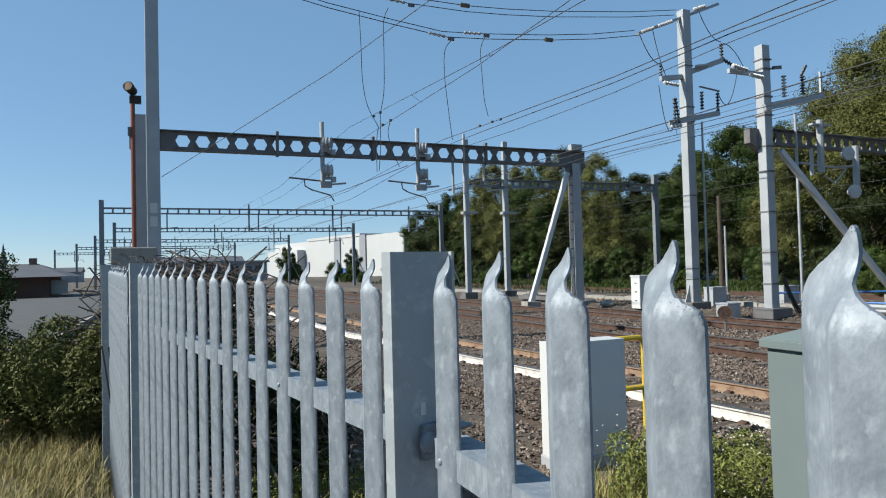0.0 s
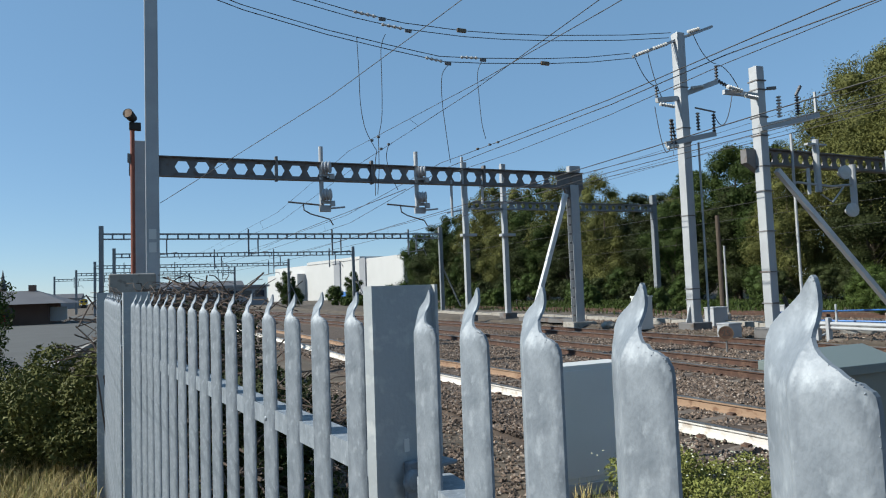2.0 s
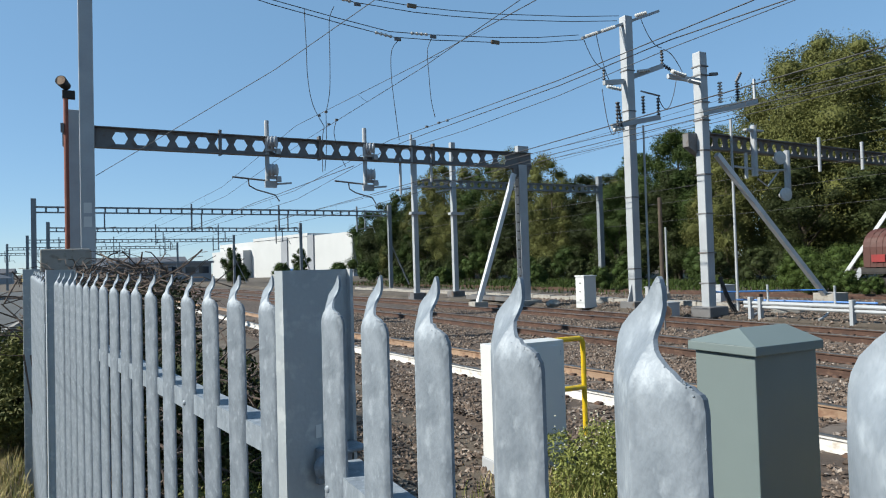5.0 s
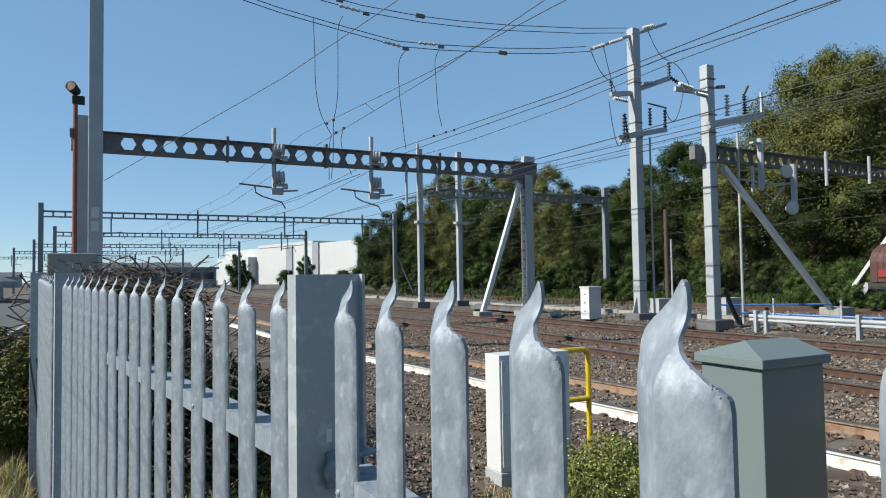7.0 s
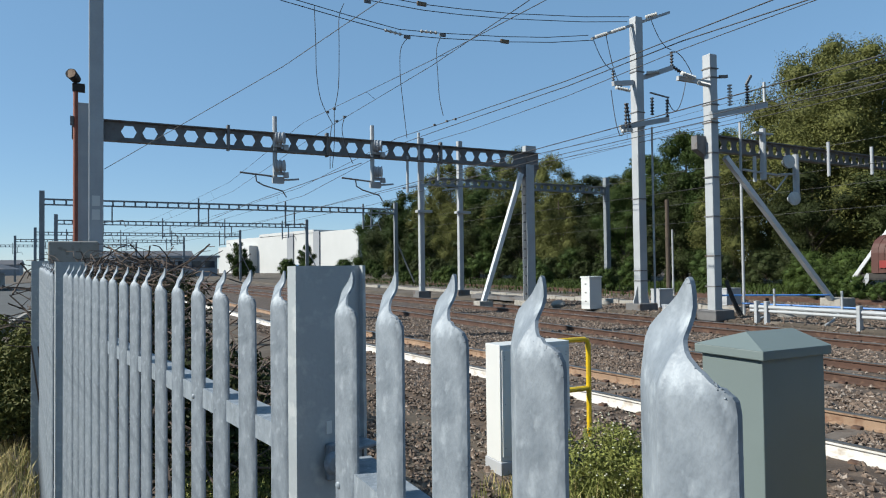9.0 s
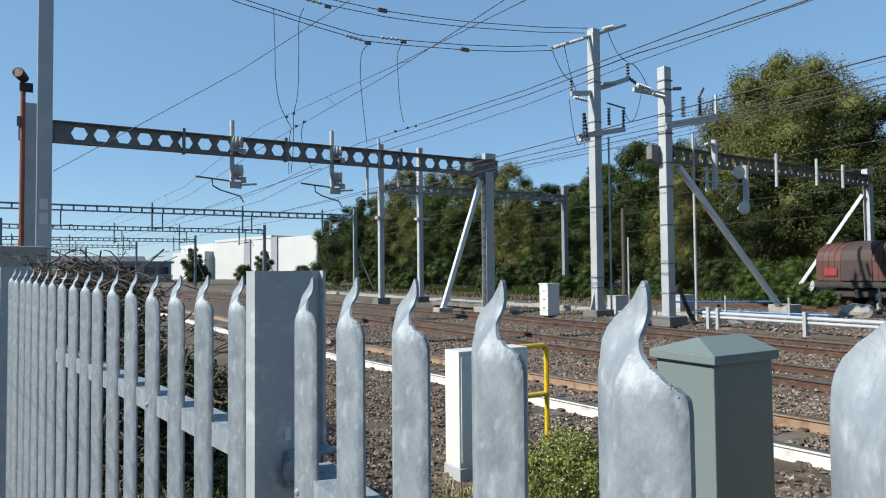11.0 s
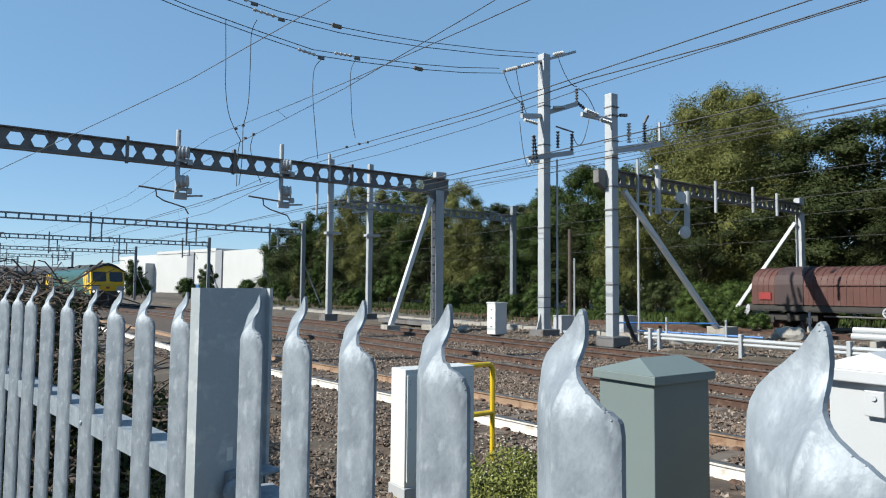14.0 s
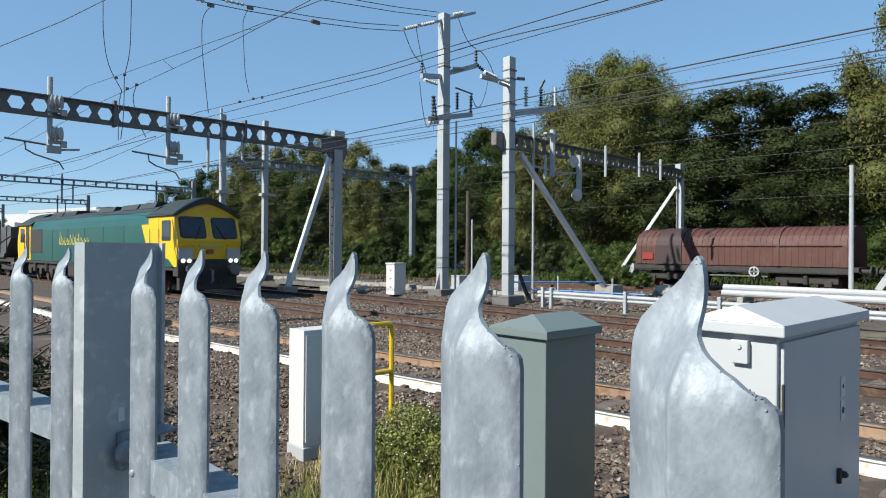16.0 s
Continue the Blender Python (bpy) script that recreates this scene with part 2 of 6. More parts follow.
# ---------- mesh building ----------
class Mesh:
    """Gathers boxes, tubes and sheets into one mesh."""

    def __init__(self):
        self.v, self.f = [], []

    def add(self, verts, faces):
        o = len(self.v)
        self.v.extend(tuple(p) for p in verts)
        self.f.extend(tuple(i + o for i in q) for q in faces)
        return self

    def box(self, x0, x1, y0, y1, z0, z1, c=0.0, m=None):
        if c <= 0:
            vs = [Vector((x, y, z)) for z in (z0, z1) for x, y in ((x0, y0), (x1, y0), (x1, y1), (x0, y1))]
            fs = [(3, 2, 1, 0), (4, 5, 6, 7), (0, 1, 5, 4), (1, 2, 6, 5), (2, 3, 7, 6), (3, 0, 4, 7)]
        else:
            bm = bmesh.new()
            bmesh.ops.create_cube(bm, size=1.0)
            for v in bm.verts:
                v.co = Vector(((x0 + x1) / 2 + v.co.x * (x1 - x0), (y0 + y1) / 2 + v.co.y * (y1 - y0), (z0 + z1) / 2 + v.co.z * (z1 - z0)))
            bmesh.ops.bevel(bm, geom=bm.edges[:], offset=c, segments=2, affect='EDGES', profile=0.5)
            bm.verts.index_update()
            vs, fs = [v.co.copy() for v in bm.verts], [tuple(v.index for v in f.verts) for f in bm.faces]
            bm.free()
        if m is not None:
            vs = [m @ v for v in vs]
        return self.add(vs, fs)

    def tube(self, p, q, r, r2=None, n=8, caps=True):
        p, q = Vector(p), Vector(q)
        r2 = r if r2 is None else r2
        d = (q - p)
        if d.length < 1e-6:
            return self
        d.normalize()
        a = d.orthogonal().normalized()
        b = d.cross(a)
        vs = []
        for c, rr in ((p, r), (q, r2)):
            for k in range(n):
                t = 2 * math.pi * k / n
                vs.append(c + (a * math.cos(t) + b * math.sin(t)) * rr)
        fs = [(k, (k + 1) % n, n + (k + 1) % n, n + k) for k in range(n)]
        if caps:
            fs += [tuple(range(n - 1, -1, -1)), tuple(range(n, 2 * n))]
        return self.add(vs, fs)

    def path(self, pts, r, n=6):
        """One continuous tube through the points."""
        P = [Vector(p) for p in pts]
        side = (P[1] - P[0]).orthogonal().normalized()
        o, m = len(self.v), len(P)
        for i, p in enumerate(P):
            d = (P[min(i + 1, m - 1)] - P[max(i - 1, 0)]).normalized()
            side = (side - d * side.dot(d)).normalized()
            b = d.cross(side)
            for k in range(n):
                t = 2 * math.pi * k / n
                self.v.append(tuple(p + (side * math.cos(t) + b * math.sin(t)) * r))
        for i in range(m - 1):
            for k in range(n):
                self.f.append((o + i * n + k, o + i * n + (k + 1) % n, o + (i + 1) * n + (k + 1) % n, o + (i + 1) * n + k))
        self.f += [tuple(o + k for k in range(n - 1, -1, -1)), tuple(o + (m - 1) * n + k for k in range(n))]
        return self

    def bar(self, p, q, w, h, up=(0, 0, 1)):
        """A square bar from p to q, w wide and h along up."""
        p, q = Vector(p), Vector(q)
        d = (q - p).normalized()
        s = d.cross(Vector(up)).normalized()
        u = s.cross(d)
        vs = [c + s * a * w / 2 + u * b * h / 2 for c in (p, q) for a, b in ((-1, -1), (1, -1), (1, 1), (-1, 1))]
        return self.add(vs, [(0, 1, 2, 3), (7, 6, 5, 4), (0, 4, 5, 1), (1, 5, 6, 2), (2, 6, 7, 3), (3, 7, 4, 0)])

    def prism(self, poly, axis, a, b):
        """A closed outline pushed from a to b along an axis ('x', 'y' or 'z')."""
        def place(u, v, w):
            return {'x': (w, u, v), 'y': (u, w, v), 'z': (u, v, w)}[axis]
        n = len(poly)
        vs = [place(u, v, w) for w in (a, b) for u, v in poly]
        fs = [(k, (k + 1) % n, n + (k + 1) % n, n + k) for k in range(n)]
        return self.add(vs, fs + [tuple(range(n - 1, -1, -1)), tuple(range(n, 2 * n))])

    def lathe(self, base, prof, n=12, axis=(0, 0, 1)):
        """Rings of (distance along axis, radius)."""
        d = Vector(axis).normalized()
        a = d.orthogonal().normalized()
        b = d.cross(a)
        base = Vector(base)
        vs = [base + d * h + (a * math.cos(2 * math.pi * k / n) + b * math.sin(2 * math.pi * k / n)) * r for h, r in prof for k in range(n)]
        fs = [(i * n + k, i * n + (k + 1) % n, (i + 1) * n + (k + 1) % n, (i + 1) * n + k) for i in range(len(prof) - 1) for k in range(n)]
        fs += [tuple(range(n - 1, -1, -1)), tuple(range((len(prof) - 1) * n, len(prof) * n))]
        return self.add(vs, fs)

    def data(self, name, material, smooth=False):
        me = bpy.data.meshes.new(name)
        me.from_pydata(self.v, [], self.f)
        bm = bmesh.new()
        bm.from_mesh(me)
        if len(bm.faces) < 60000:
            bmesh.ops.recalc_face_normals(bm, faces=bm.faces[:])
        bm.to_mesh(me)
        bm.free()
        me.materials.append(material)
        if smooth:
            me.polygons.foreach_set("use_smooth", [True] * len(me.polygons))
        return me


def part(name, mesh, material, parent=None, label="", smooth=False):
    ob = new(name, mesh if isinstance(mesh, bpy.types.Mesh) else mesh.data(name, material, smooth))
    ob.parent = parent
    if label:
        ob["label"] = label
    return ob


def thing(name, label, category, group="", kind="", at=None):
    ob = new(name)
    ob.empty_display_size = 0.2
    if at is not None:
        ob.matrix_world = at
    return tagged(ob, label, category, group, kind)


def lone(name, mesh, material, label, category, group="", kind="", smooth=False):
    return tagged(part(name, mesh, material, None, "", smooth), label, category, group, kind)


def bend(y):
    """How far the tracks swing to the left at y."""
    if y < 15:
        return 0.0
    if y < 40:
        return -(y - 15) ** 2 / 700
    if y < 130:
        return -0.893 - 0.0714 * (y - 40) - max(0.0, y - 60) ** 2 / 1300
    return -11.09 - 0.179 * (y - 130)


def track_x(cx, y):
    """The middle of a track at y; the one by the fence closes in from the fence side before it runs beside the others."""
    if cx > 9:
        return cx + bend(y)
    return 8.30 - 0.109 * (max(2.0, min(y, 20.0)) - 5) + bend(y)


TRACKS = (8.17, 12.38, 16.72)

# ---------- ground ----------
def ground_height(x, y):
    if x < 1.7:
        h = 0.0
    elif x < 3.2:
        h = -0.22 * (x - 1.7) / 1.5
    elif x < 5.2:
        h = -0.22
    elif x < 18.4:
        h = -0.27
    elif x < 19.0:
        h = -0.27 + 0.24 * (x - 18.4) / 0.6
    else:
        h = -0.03
    return h


def make_ground():
    xs = [-2500, -600, -200, -90, -50, -30] + [-20 + 0.8 * i for i in range(25)] + [0.2 * i for i in range(0, 110)] + [22 + i for i in range(0, 24)] + [50, 60, 90, 150, 400, 1000, 2500]
    ys = [-2500, -300, -60, -20, -8] + [-4 + 0.4 * i for i in range(100)] + [37 + 2 * i for i in range(30)] + [110, 150, 220, 400, 1000, 2500]
    M = Mesh()
    n = len(ys)
    for x in xs:
        for y in ys:
            near = 1.0 if abs(x) < 30 and -8 < y < 60 else 0.0
            w = near * 0.05 * (noise.noise(Vector((x * 0.7, y * 0.7, 3.0))) + 0.5 * noise.noise(Vector((x * 2.5, y * 2.5, 8.0))))
            M.v.append((x, y, ground_height(x, y) + w))
    for i in range(len(xs) - 1):
        for j in range(n - 1):
            M.f.append((i * n + j, (i + 1) * n + j, (i + 1) * n + j + 1, i * n + j + 1))
    lone("ground", M, SOIL, "dry bare soil with scattered stones beside the railway", "ground", kind="structure", smooth=True)


def strip(x0, x1, y0, y1, z, step, amp, follow=True):
    """A sheet along the tracks that swings with them."""
    M = Mesh()
    nx = max(2, int((x1 - x0) / step) + 1)
    ys = [y0]
    while ys[-1] < y1:
        ys.append(ys[-1] + (step if ys[-1] < 32 else 3.0))
    for y in ys:
        for i in range(nx):
            x = x0 + (x1 - x0) * i / (nx - 1)
            e = min(1.0, i / 2, (nx - 1 - i) / 2)
            h = z * 1.0 + amp * noise.noise(Vector((x * 1.3, y * 1.3, 1.0))) + 0.5 * amp * noise.noise(Vector((x * 5, y * 5, 2.0))) - (1 - e) * 0.16
            M.v.append((x + (bend(y) if follow else 0), y, h))
    for j in range(len(ys) - 1):
        for i in range(nx - 1):
            M.f.append((j * nx + i, j * nx + i + 1, (j + 1) * nx + i + 1, (j + 1) * nx + i))
    return M


make_ground()
lone("ballast_bed", strip(4.9, 18.6, -30, 160, -0.165, 0.35, 0.03), BALLAST, "brown grey crushed stone ballast under the tracks", "ballast", kind="structure")
lone("car_park", Mesh().add([(-1.8, 8, 0.06), (-2.0, 40, 0.06), (-5, 110, 0.06), (-90, 110, 0.06), (-90, 8, 0.06)], [(0, 1, 2, 3, 4)]), TARMAC, "worn grey tarmac of a station car park", "car park", kind="structure")
lone("kerb", Mesh().bar((-1.74, 8, 0.06), (-1.94, 40, 0.06), 0.13, 0.2), CONC, "low concrete kerb along the tarmac edge", "kerb", kind="structure")


# ---------- tracks ----------
def rail_mesh(cx, x):
    """The rail below its head: foot, web and underside of the head."""
    prof = [(-0.07, -0.159), (0.07, -0.159), (0.07, -0.146), (0.012, -0.125), (0.010, -0.048), (0.034, -0.036), (0.034, -0.014), (-0.034, -0.014), (-0.034, -0.036), (-0.010, -0.048), (-0.012, -0.125), (-0.07, -0.146)]
    return sweep(cx, x, prof)


def sweep(cx, x, prof):
    M = Mesh()
    ys = [-30, 2] + [2 + 2 * i for i in range(1, 20)] + [40 + 4 * i for i in range(1, 31)] + [200]
    n = len(prof)
    for y in ys:
        for u, v in prof:
            M.v.append((track_x(cx, y) + x + u, y, v))
    for j in range(len(ys) - 1):
        for k in range(n):
            M.f.append((j * n + k, j * n + (k + 1) % n, (j + 1) * n + (k + 1) % n, (j + 1) * n + k))
    return M


def sleeper_data():
    M = Mesh()
    M.prism([(-0.13, -0.36), (0.13, -0.36), (0.115, -0.165), (0.06, -0.155), (-0.06, -0.155), (-0.115, -0.165)], 'x', -1.25, 1.25)
    return M.data("sleeper", SLEEPER)


def clip_data():
    M = Mesh().prism([(-0.045, -0.16), (0.045, -0.16), (0.03, -0.118), (-0.04, -0.128)], 'y', -0.05, 0.05)
    return M.data("rail_clip", RUST)


SLEEPER_ME, CLIP_ME = sleeper_data(), clip_data()


def track(cx, webs, label):
    t = thing("railway_track", label, "railway track", "railway tracks")
    for s, w in zip((-1, 1), webs):
        r = part("rail", rail_mesh(cx, s * 0.7175), w, t)
        part("rail_head", sweep(cx, s * 0.7175, [(-0.036, -0.013), (0.036, -0.013), (0.035, -0.004), (0.026, 0.0), (-0.026, 0.0), (-0.035, -0.004)]), RAIL_TOP, r, "worn shiny rail head")
    for k in range(92):
        y = 1.0 + 0.65 * k
        o = part("sleeper", SLEEPER_ME, None, t)
        a = math.atan2(-(track_x(cx, y + 1) - track_x(cx, y)), 1)
        o.matrix_world = pose(track_x(cx, y), y, random.uniform(-0.012, 0.004), 0, 0, math.degrees(a) + random.uniform(-0.6, 0.6))
        if k < 24:
            for q in (-0.8175, -0.6175, 0.6175, 0.8175):
                part("rail_clip", CLIP_ME, None, o).matrix_local = pose(q, 0, 0)


track(TRACKS[0], (RAIL_WHITE, RAIL_TAN), "track by the fence with whitewashed rail side and dusty tan rail")
track(TRACKS[1], (RUST, RUST), "rusty brown running track on concrete sleepers")
track(TRACKS[2], (RUST, RUST), "rusty brown track beside the masts")


# ---------- palisade fence ----------
def pale_data(seed):
    """A pressed steel pale with rolled-back edges; the top is cut to one narrow hooked point that is splayed away from the path."""
    rnd = random.Random(seed)
    fall = [(-36, 45.5), (-35.4, 40), (-34, 34.1), (-31, 27.8), (-26, 22.3), (-21, 17.7), (-16.5, 13.2), (-13.5, 9.9), (-11.6, 7.2), (-10.4, 5.4), (-9.4, 3.8), (-8.4, 2.3), (-7.2, 0.8), (-6, 0), (-4.8, 1.8), (-3.8, 5.4), (-3.2, 10.5), (-2.8, 16.4), (-2.2, 21.8), (-1.4, 26.4), (-0.4, 30), (0.8, 32.8), (2.5, 35.5), (5, 38.2), (8.5, 41.1), (12, 43.7), (16, 46), (20, 48), (24, 49.9), (28, 51.5), (31, 53), (33, 54.8), (34.6, 57.3), (35.5, 61), (36, 66.4)]
    us = [0.001 * q for q, d in fall]

    def sect(u):
        a = abs(u)
        ridge = 0.0010 * max(0.0, 1 - a / 0.003)
        return 0.008 - 0.38 * a + ridge - (0.004 * ((a - 0.029) / 0.007) ** 1.6 if a > 0.029 else 0)

    def top(u):
        m = u * 1000
        for (a0, d0), (a1, d1) in zip(fall, fall[1:]):
            if m <= a1 + 1e-6:
                return 1.80 - 0.001 * (d0 + (d1 - d0) * max(0.0, (m - a0) / (a1 - a0)))
        return 1.80 - 0.001 * fall[-1][1]

    def lean(z):
        k = min(1.0, max(0.0, (z - 1.740) / 0.047))
        return k * k * (3 - 2 * k)

    M = Mesh()
    rows = []
    tops = [top(u) + rnd.uniform(-0.0009, 0.0009) * (1.6 if u > 0.012 else 0.5) for u in us]
    for side in (0, 1):
        grid = []
        for u, zt in zip(us, tops):
            col = []
            for z in [0.04, 0.5, 1.0, 1.4, 1.60] + [1.69 + (zt - 1.69) * q for q in (0.0, 0.2, 0.36, 0.5, 0.62, 0.74, 0.84, 0.93, 1.0)]:
                b = lean(z)
                M.v.append((sect(u) * (1 - b) - 0.018 * b - 0.17 * b * (u + 0.006) - (0.003 if side else 0), u, z))
                col.append(len(M.v) - 1)
            grid.append(col)
        rows.append(grid)
    A, B = rows
    nu, nz = len(us), len(A[0])
    for i in range(nu - 1):
        for j in range(nz - 1):
            M.f.append((A[i][j], A[i + 1][j], A[i + 1][j + 1], A[i][j + 1]))
            M.f.append((B[i][j + 1], B[i + 1][j + 1], B[i + 1][j], B[i][j]))
        M.add([M.v[k] for k in (A[i][-1], A[i + 1][-1], B[i + 1][-1], B[i][-1])], [(0, 1, 2, 3)])
        M.f.append((B[i][0], B[i + 1][0], A[i + 1][0], A[i][0]))
    for i in (0, nu - 1):
        for j in range(nz - 1):
            M.add([M.v[k] for k in (A[i][j], A[i][j + 1], B[i][j + 1], B[i][j])], [(0, 1, 2, 3)])
    for k in range(24):
        # beads of zinc left along the cut shoulder, the tip and the edge
        u = rnd.choice((rnd.uniform(0.010, 0.0358), rnd.uniform(0.024, 0.0358), rnd.uniform(-0.0095, -0.0035), 0.0357))
        z = top(u) - (rnd.uniform(0.0, 0.20) if u == 0.0357 else rnd.uniform(-0.0003, 0.005) * rnd.random())
        b, r = lean(z), rnd.uniform(0.0003, 0.0007)
        n = sect(u) * (1 - b) - 0.018 * b - 0.17 * b * (u + 0.006)
        M.lathe((n - r * 0.8, u, z), [(0, r * 0.5), (r * 0.6, r), (r * 1.3, r * 0.8), (r * 1.7, r * 0.25)], 5, (1, 0, rnd.uniform(-0.3, 0.5)))
    return M.data("pale", GALV, smooth=True)


PALES = [pale_data(k) for k in range(4)]


def bolt_data():
    M = Mesh()
    M.lathe((0, 0, 0), [(0, 0.0075), (0.003, 0.007), (0.005, 0.004), (0.006, 0.0015)], 10, (1, 0, 0))
    return M.data("bolt", GALV, smooth=True)


BOLT_ME = bolt_data()


def climb(y):
    """How far the fence has risen with the ground at y."""
    return 0.0145 * max(0.0, y - 1.9)


def fence_run(f, tips):
    """A run of pales from the places of their tips, in order along the fence, with two angle rails behind them."""
    tips = [Vector((x, y, 0)) for x, y in tips]
    n = len(tips)
    feet = []
    for k, p in enumerate(tips):
        d = (tips[min(k + 1, n - 1)] - tips[max(k - 1, 0)]).normalized()
        ang = math.degrees(math.atan2(-d.x, d.y))
        right = Vector((d.y, -d.x, 0))
        q = p - right * 0.019 - d * 0.010
        o = part("pale", PALES[(k * 3 + int(p.y * 10)) % 4], None, f)
        o.matrix_world = pose(q.x, q.y, climb(p.y) + random.uniform(-0.003, 0.003), random.uniform(-0.12, 0.12), random.uniform(-0.12, 0.12), ang + 180 + random.uniform(-2, 2))
        feet.append((q, d, right))
        for z in (0.32, 1.512):
            part("bolt", BOLT_ME, None, f).matrix_world = pose(q.x, q.y, z + climb(p.y), 0, 0, ang + 180)
    ends = [feet[0][0] - feet[0][1] * 0.11] + [q for q, d, r in feet[1:-1:3]] + [feet[-1][0] + feet[-1][1] * 0.045]
    side = feet[n // 2][2]
    for z in (0.32, 1.512):
        M = Mesh()
        for u, v, h in ((0.012, 0.0, 0.043), (0.036, 0.0185, 0.006)):
            line = [q + side * u + Vector((0, 0, z + v + climb(q.y))) for q in ends]
            w = 0.006 if h > 0.01 else 0.046
            o = len(M.v)
            for q in line:
                for a, c in ((-1, -1), (1, -1), (1, 1), (-1, 1)):
                    M.v.append(tuple(q + side * a * w / 2 + Vector((0, 0, c * h / 2))))
            for i in range(len(line) - 1):
                for c in range(4):
                    M.f.append((o + 4 * i + c, o + 4 * i + (c + 1) % 4, o + 4 * i + 4 + (c + 1) % 4, o + 4 * i + 4 + c))
            M.f += [(o, o + 1, o + 2, o + 3), tuple(o + 4 * len(line) - k for k in (1, 2, 3, 4))]
        part("rail", M, GALV, f, "galvanised angle rail bolted behind the pales")


def fence_post(f, x, y, ang, cleat=True):
    M = Mesh().prism([(-0.0635, -0.034), (-0.0575, -0.034), (-0.0575, -0.031), (0.0575, -0.031), (0.0575, -0.040), (0.0635, -0.040), (0.0635, -0.010), (0.0575, -0.010), (0.0575, -0.025), (-0.0575, -0.025), (-0.0575, -0.010), (-0.0635, -0.010)], 'z', -0.1, 1.81)
    o = part("post", M, GALV_POST, f, "grey painted steel H-section fence post")
    o.matrix_world = pose(x, y, climb(y), 0, 0, ang)
    if not cleat:
        return
    c = Mesh().box(-0.012, 0.052, -0.044, -0.031, 1.475, 1.532, 0.003).box(0.012, 0.056, -0.085, -0.031, 1.526, 1.532, 0.002)
    c.lathe((-0.004, -0.044, 1.503), [(0, 0.0185), (0.004, 0.018), (0.009, 0.013), (0.011, 0.004)], 16, (0, -1, 0))
    part("bracket", c, GALV, o, "galvanised cleat with a round bolt head")
    # White plate stands in for sunlit ground seen through a hole in the web.
    part("lit_gap_plate", Mesh().box(-0.009, 0.001, -0.0325, -0.0301, 1.546, 1.566), WHITE_CAB, o, "small white plate for the lit ground seen through the web")


fence = thing("palisade_fence", "galvanised steel palisade fence with hooked pointed pales", "fence")
fence_run(fence, [(1.225, 0.45), (1.262, 0.60), (1.295, 0.752), (1.322, 0.904), (1.344, 1.054), (1.355, 1.212), (1.359, 1.368), (1.360, 1.523), (1.358, 1.678)])
fence_post(fence, 1.362, 1.842, 17)
fence_run(fence, [(1.330 - 0.0278 * k, 1.951 + 0.1524 * k) for k in range(17)])
fence_post(fence, 0.872, 4.60, 14, False)
fence_run(fence, [(0.80 - 0.0154 * k, 4.78 + 0.154 * k) for k in range(17)])
fence_post(fence, 0.52, 7.40, 8, False)
fence_run(fence, [(0.51 - 0.009 * k, 7.55 + 0.155 * k) for k in range(12)])


# ---------- line-side cabinets ----------
def green_cabinet():
    c = thing("equipment_cabinet", "grey-green painted steel trackside cabinet with hipped lid", "cabinet", at=pose(4.43, 3.41, -0.25))
    w, d, h = 0.60, 0.48, 1.50
    M = Mesh().box(0.02, w - 0.02, 0.02, d - 0.02, 0.0, h, 0.006)
    part("body", M, GREEN_CAB, c)
    L = Mesh()
    e, t = 0.012, h + 0.04
    L.box(-e, w + e, -e, d + e, h - 0.015, t, 0.005)
    L.add([(-e, -e, t), (w + e, -e, t), (w + e, d + e, t), (-e, d + e, t), (0.16, d / 2, t + 0.085), (w - 0.0, d / 2, t + 0.085)], [(0, 1, 5, 4), (1, 2, 5), (2, 3, 4, 5), (3, 0, 4)])
    part("lid", L, GREEN_CAB, c, "hipped overhanging lid")
    part("plinth", Mesh().box(-0.04, w + 0.04, -0.04, d + 0.04, -0.15, 0.06, 0.01), CONC, c, "concrete plinth")


def small_box():
    c = thing("junction_box", "white steel trackside box with a riveted door", "cabinet", at=pose(4.415, 6.30, -0.24))
    w, d = 0.83, 0.27
    part("body", Mesh().box(0, w, 0, d, 0.15, 1.27, 0.005), WHITE_CAB, c)
    part("door", Mesh().box(0.02, w - 0.02, -0.012, 0.004, 0.20, 1.22, 0.003), WHITE_CAB, c, "riveted white door")
    for x in (0.05, w - 0.05):
        for z in (1.16, 1.13, 0.28, 0.7):
            part("rivet", Mesh().lathe((x, -0.012, z), [(0, 0.008), (0.004, 0.006), (0.005, 0.002)], 8, (0, -1, 0)), STEEL, c)
    part("base", Mesh().box(-0.01, w + 0.01, -0.02, d + 0.02, 0.0, 0.15, 0.01), GREY_CAB, c, "grey base frame")
    lone("concrete_slab", Mesh().box(3.7, 5.6, 5.75, 6.9, -0.40, -0.235, 0.015), CONC, "pale cracked concrete slab under the junction box", "slab")


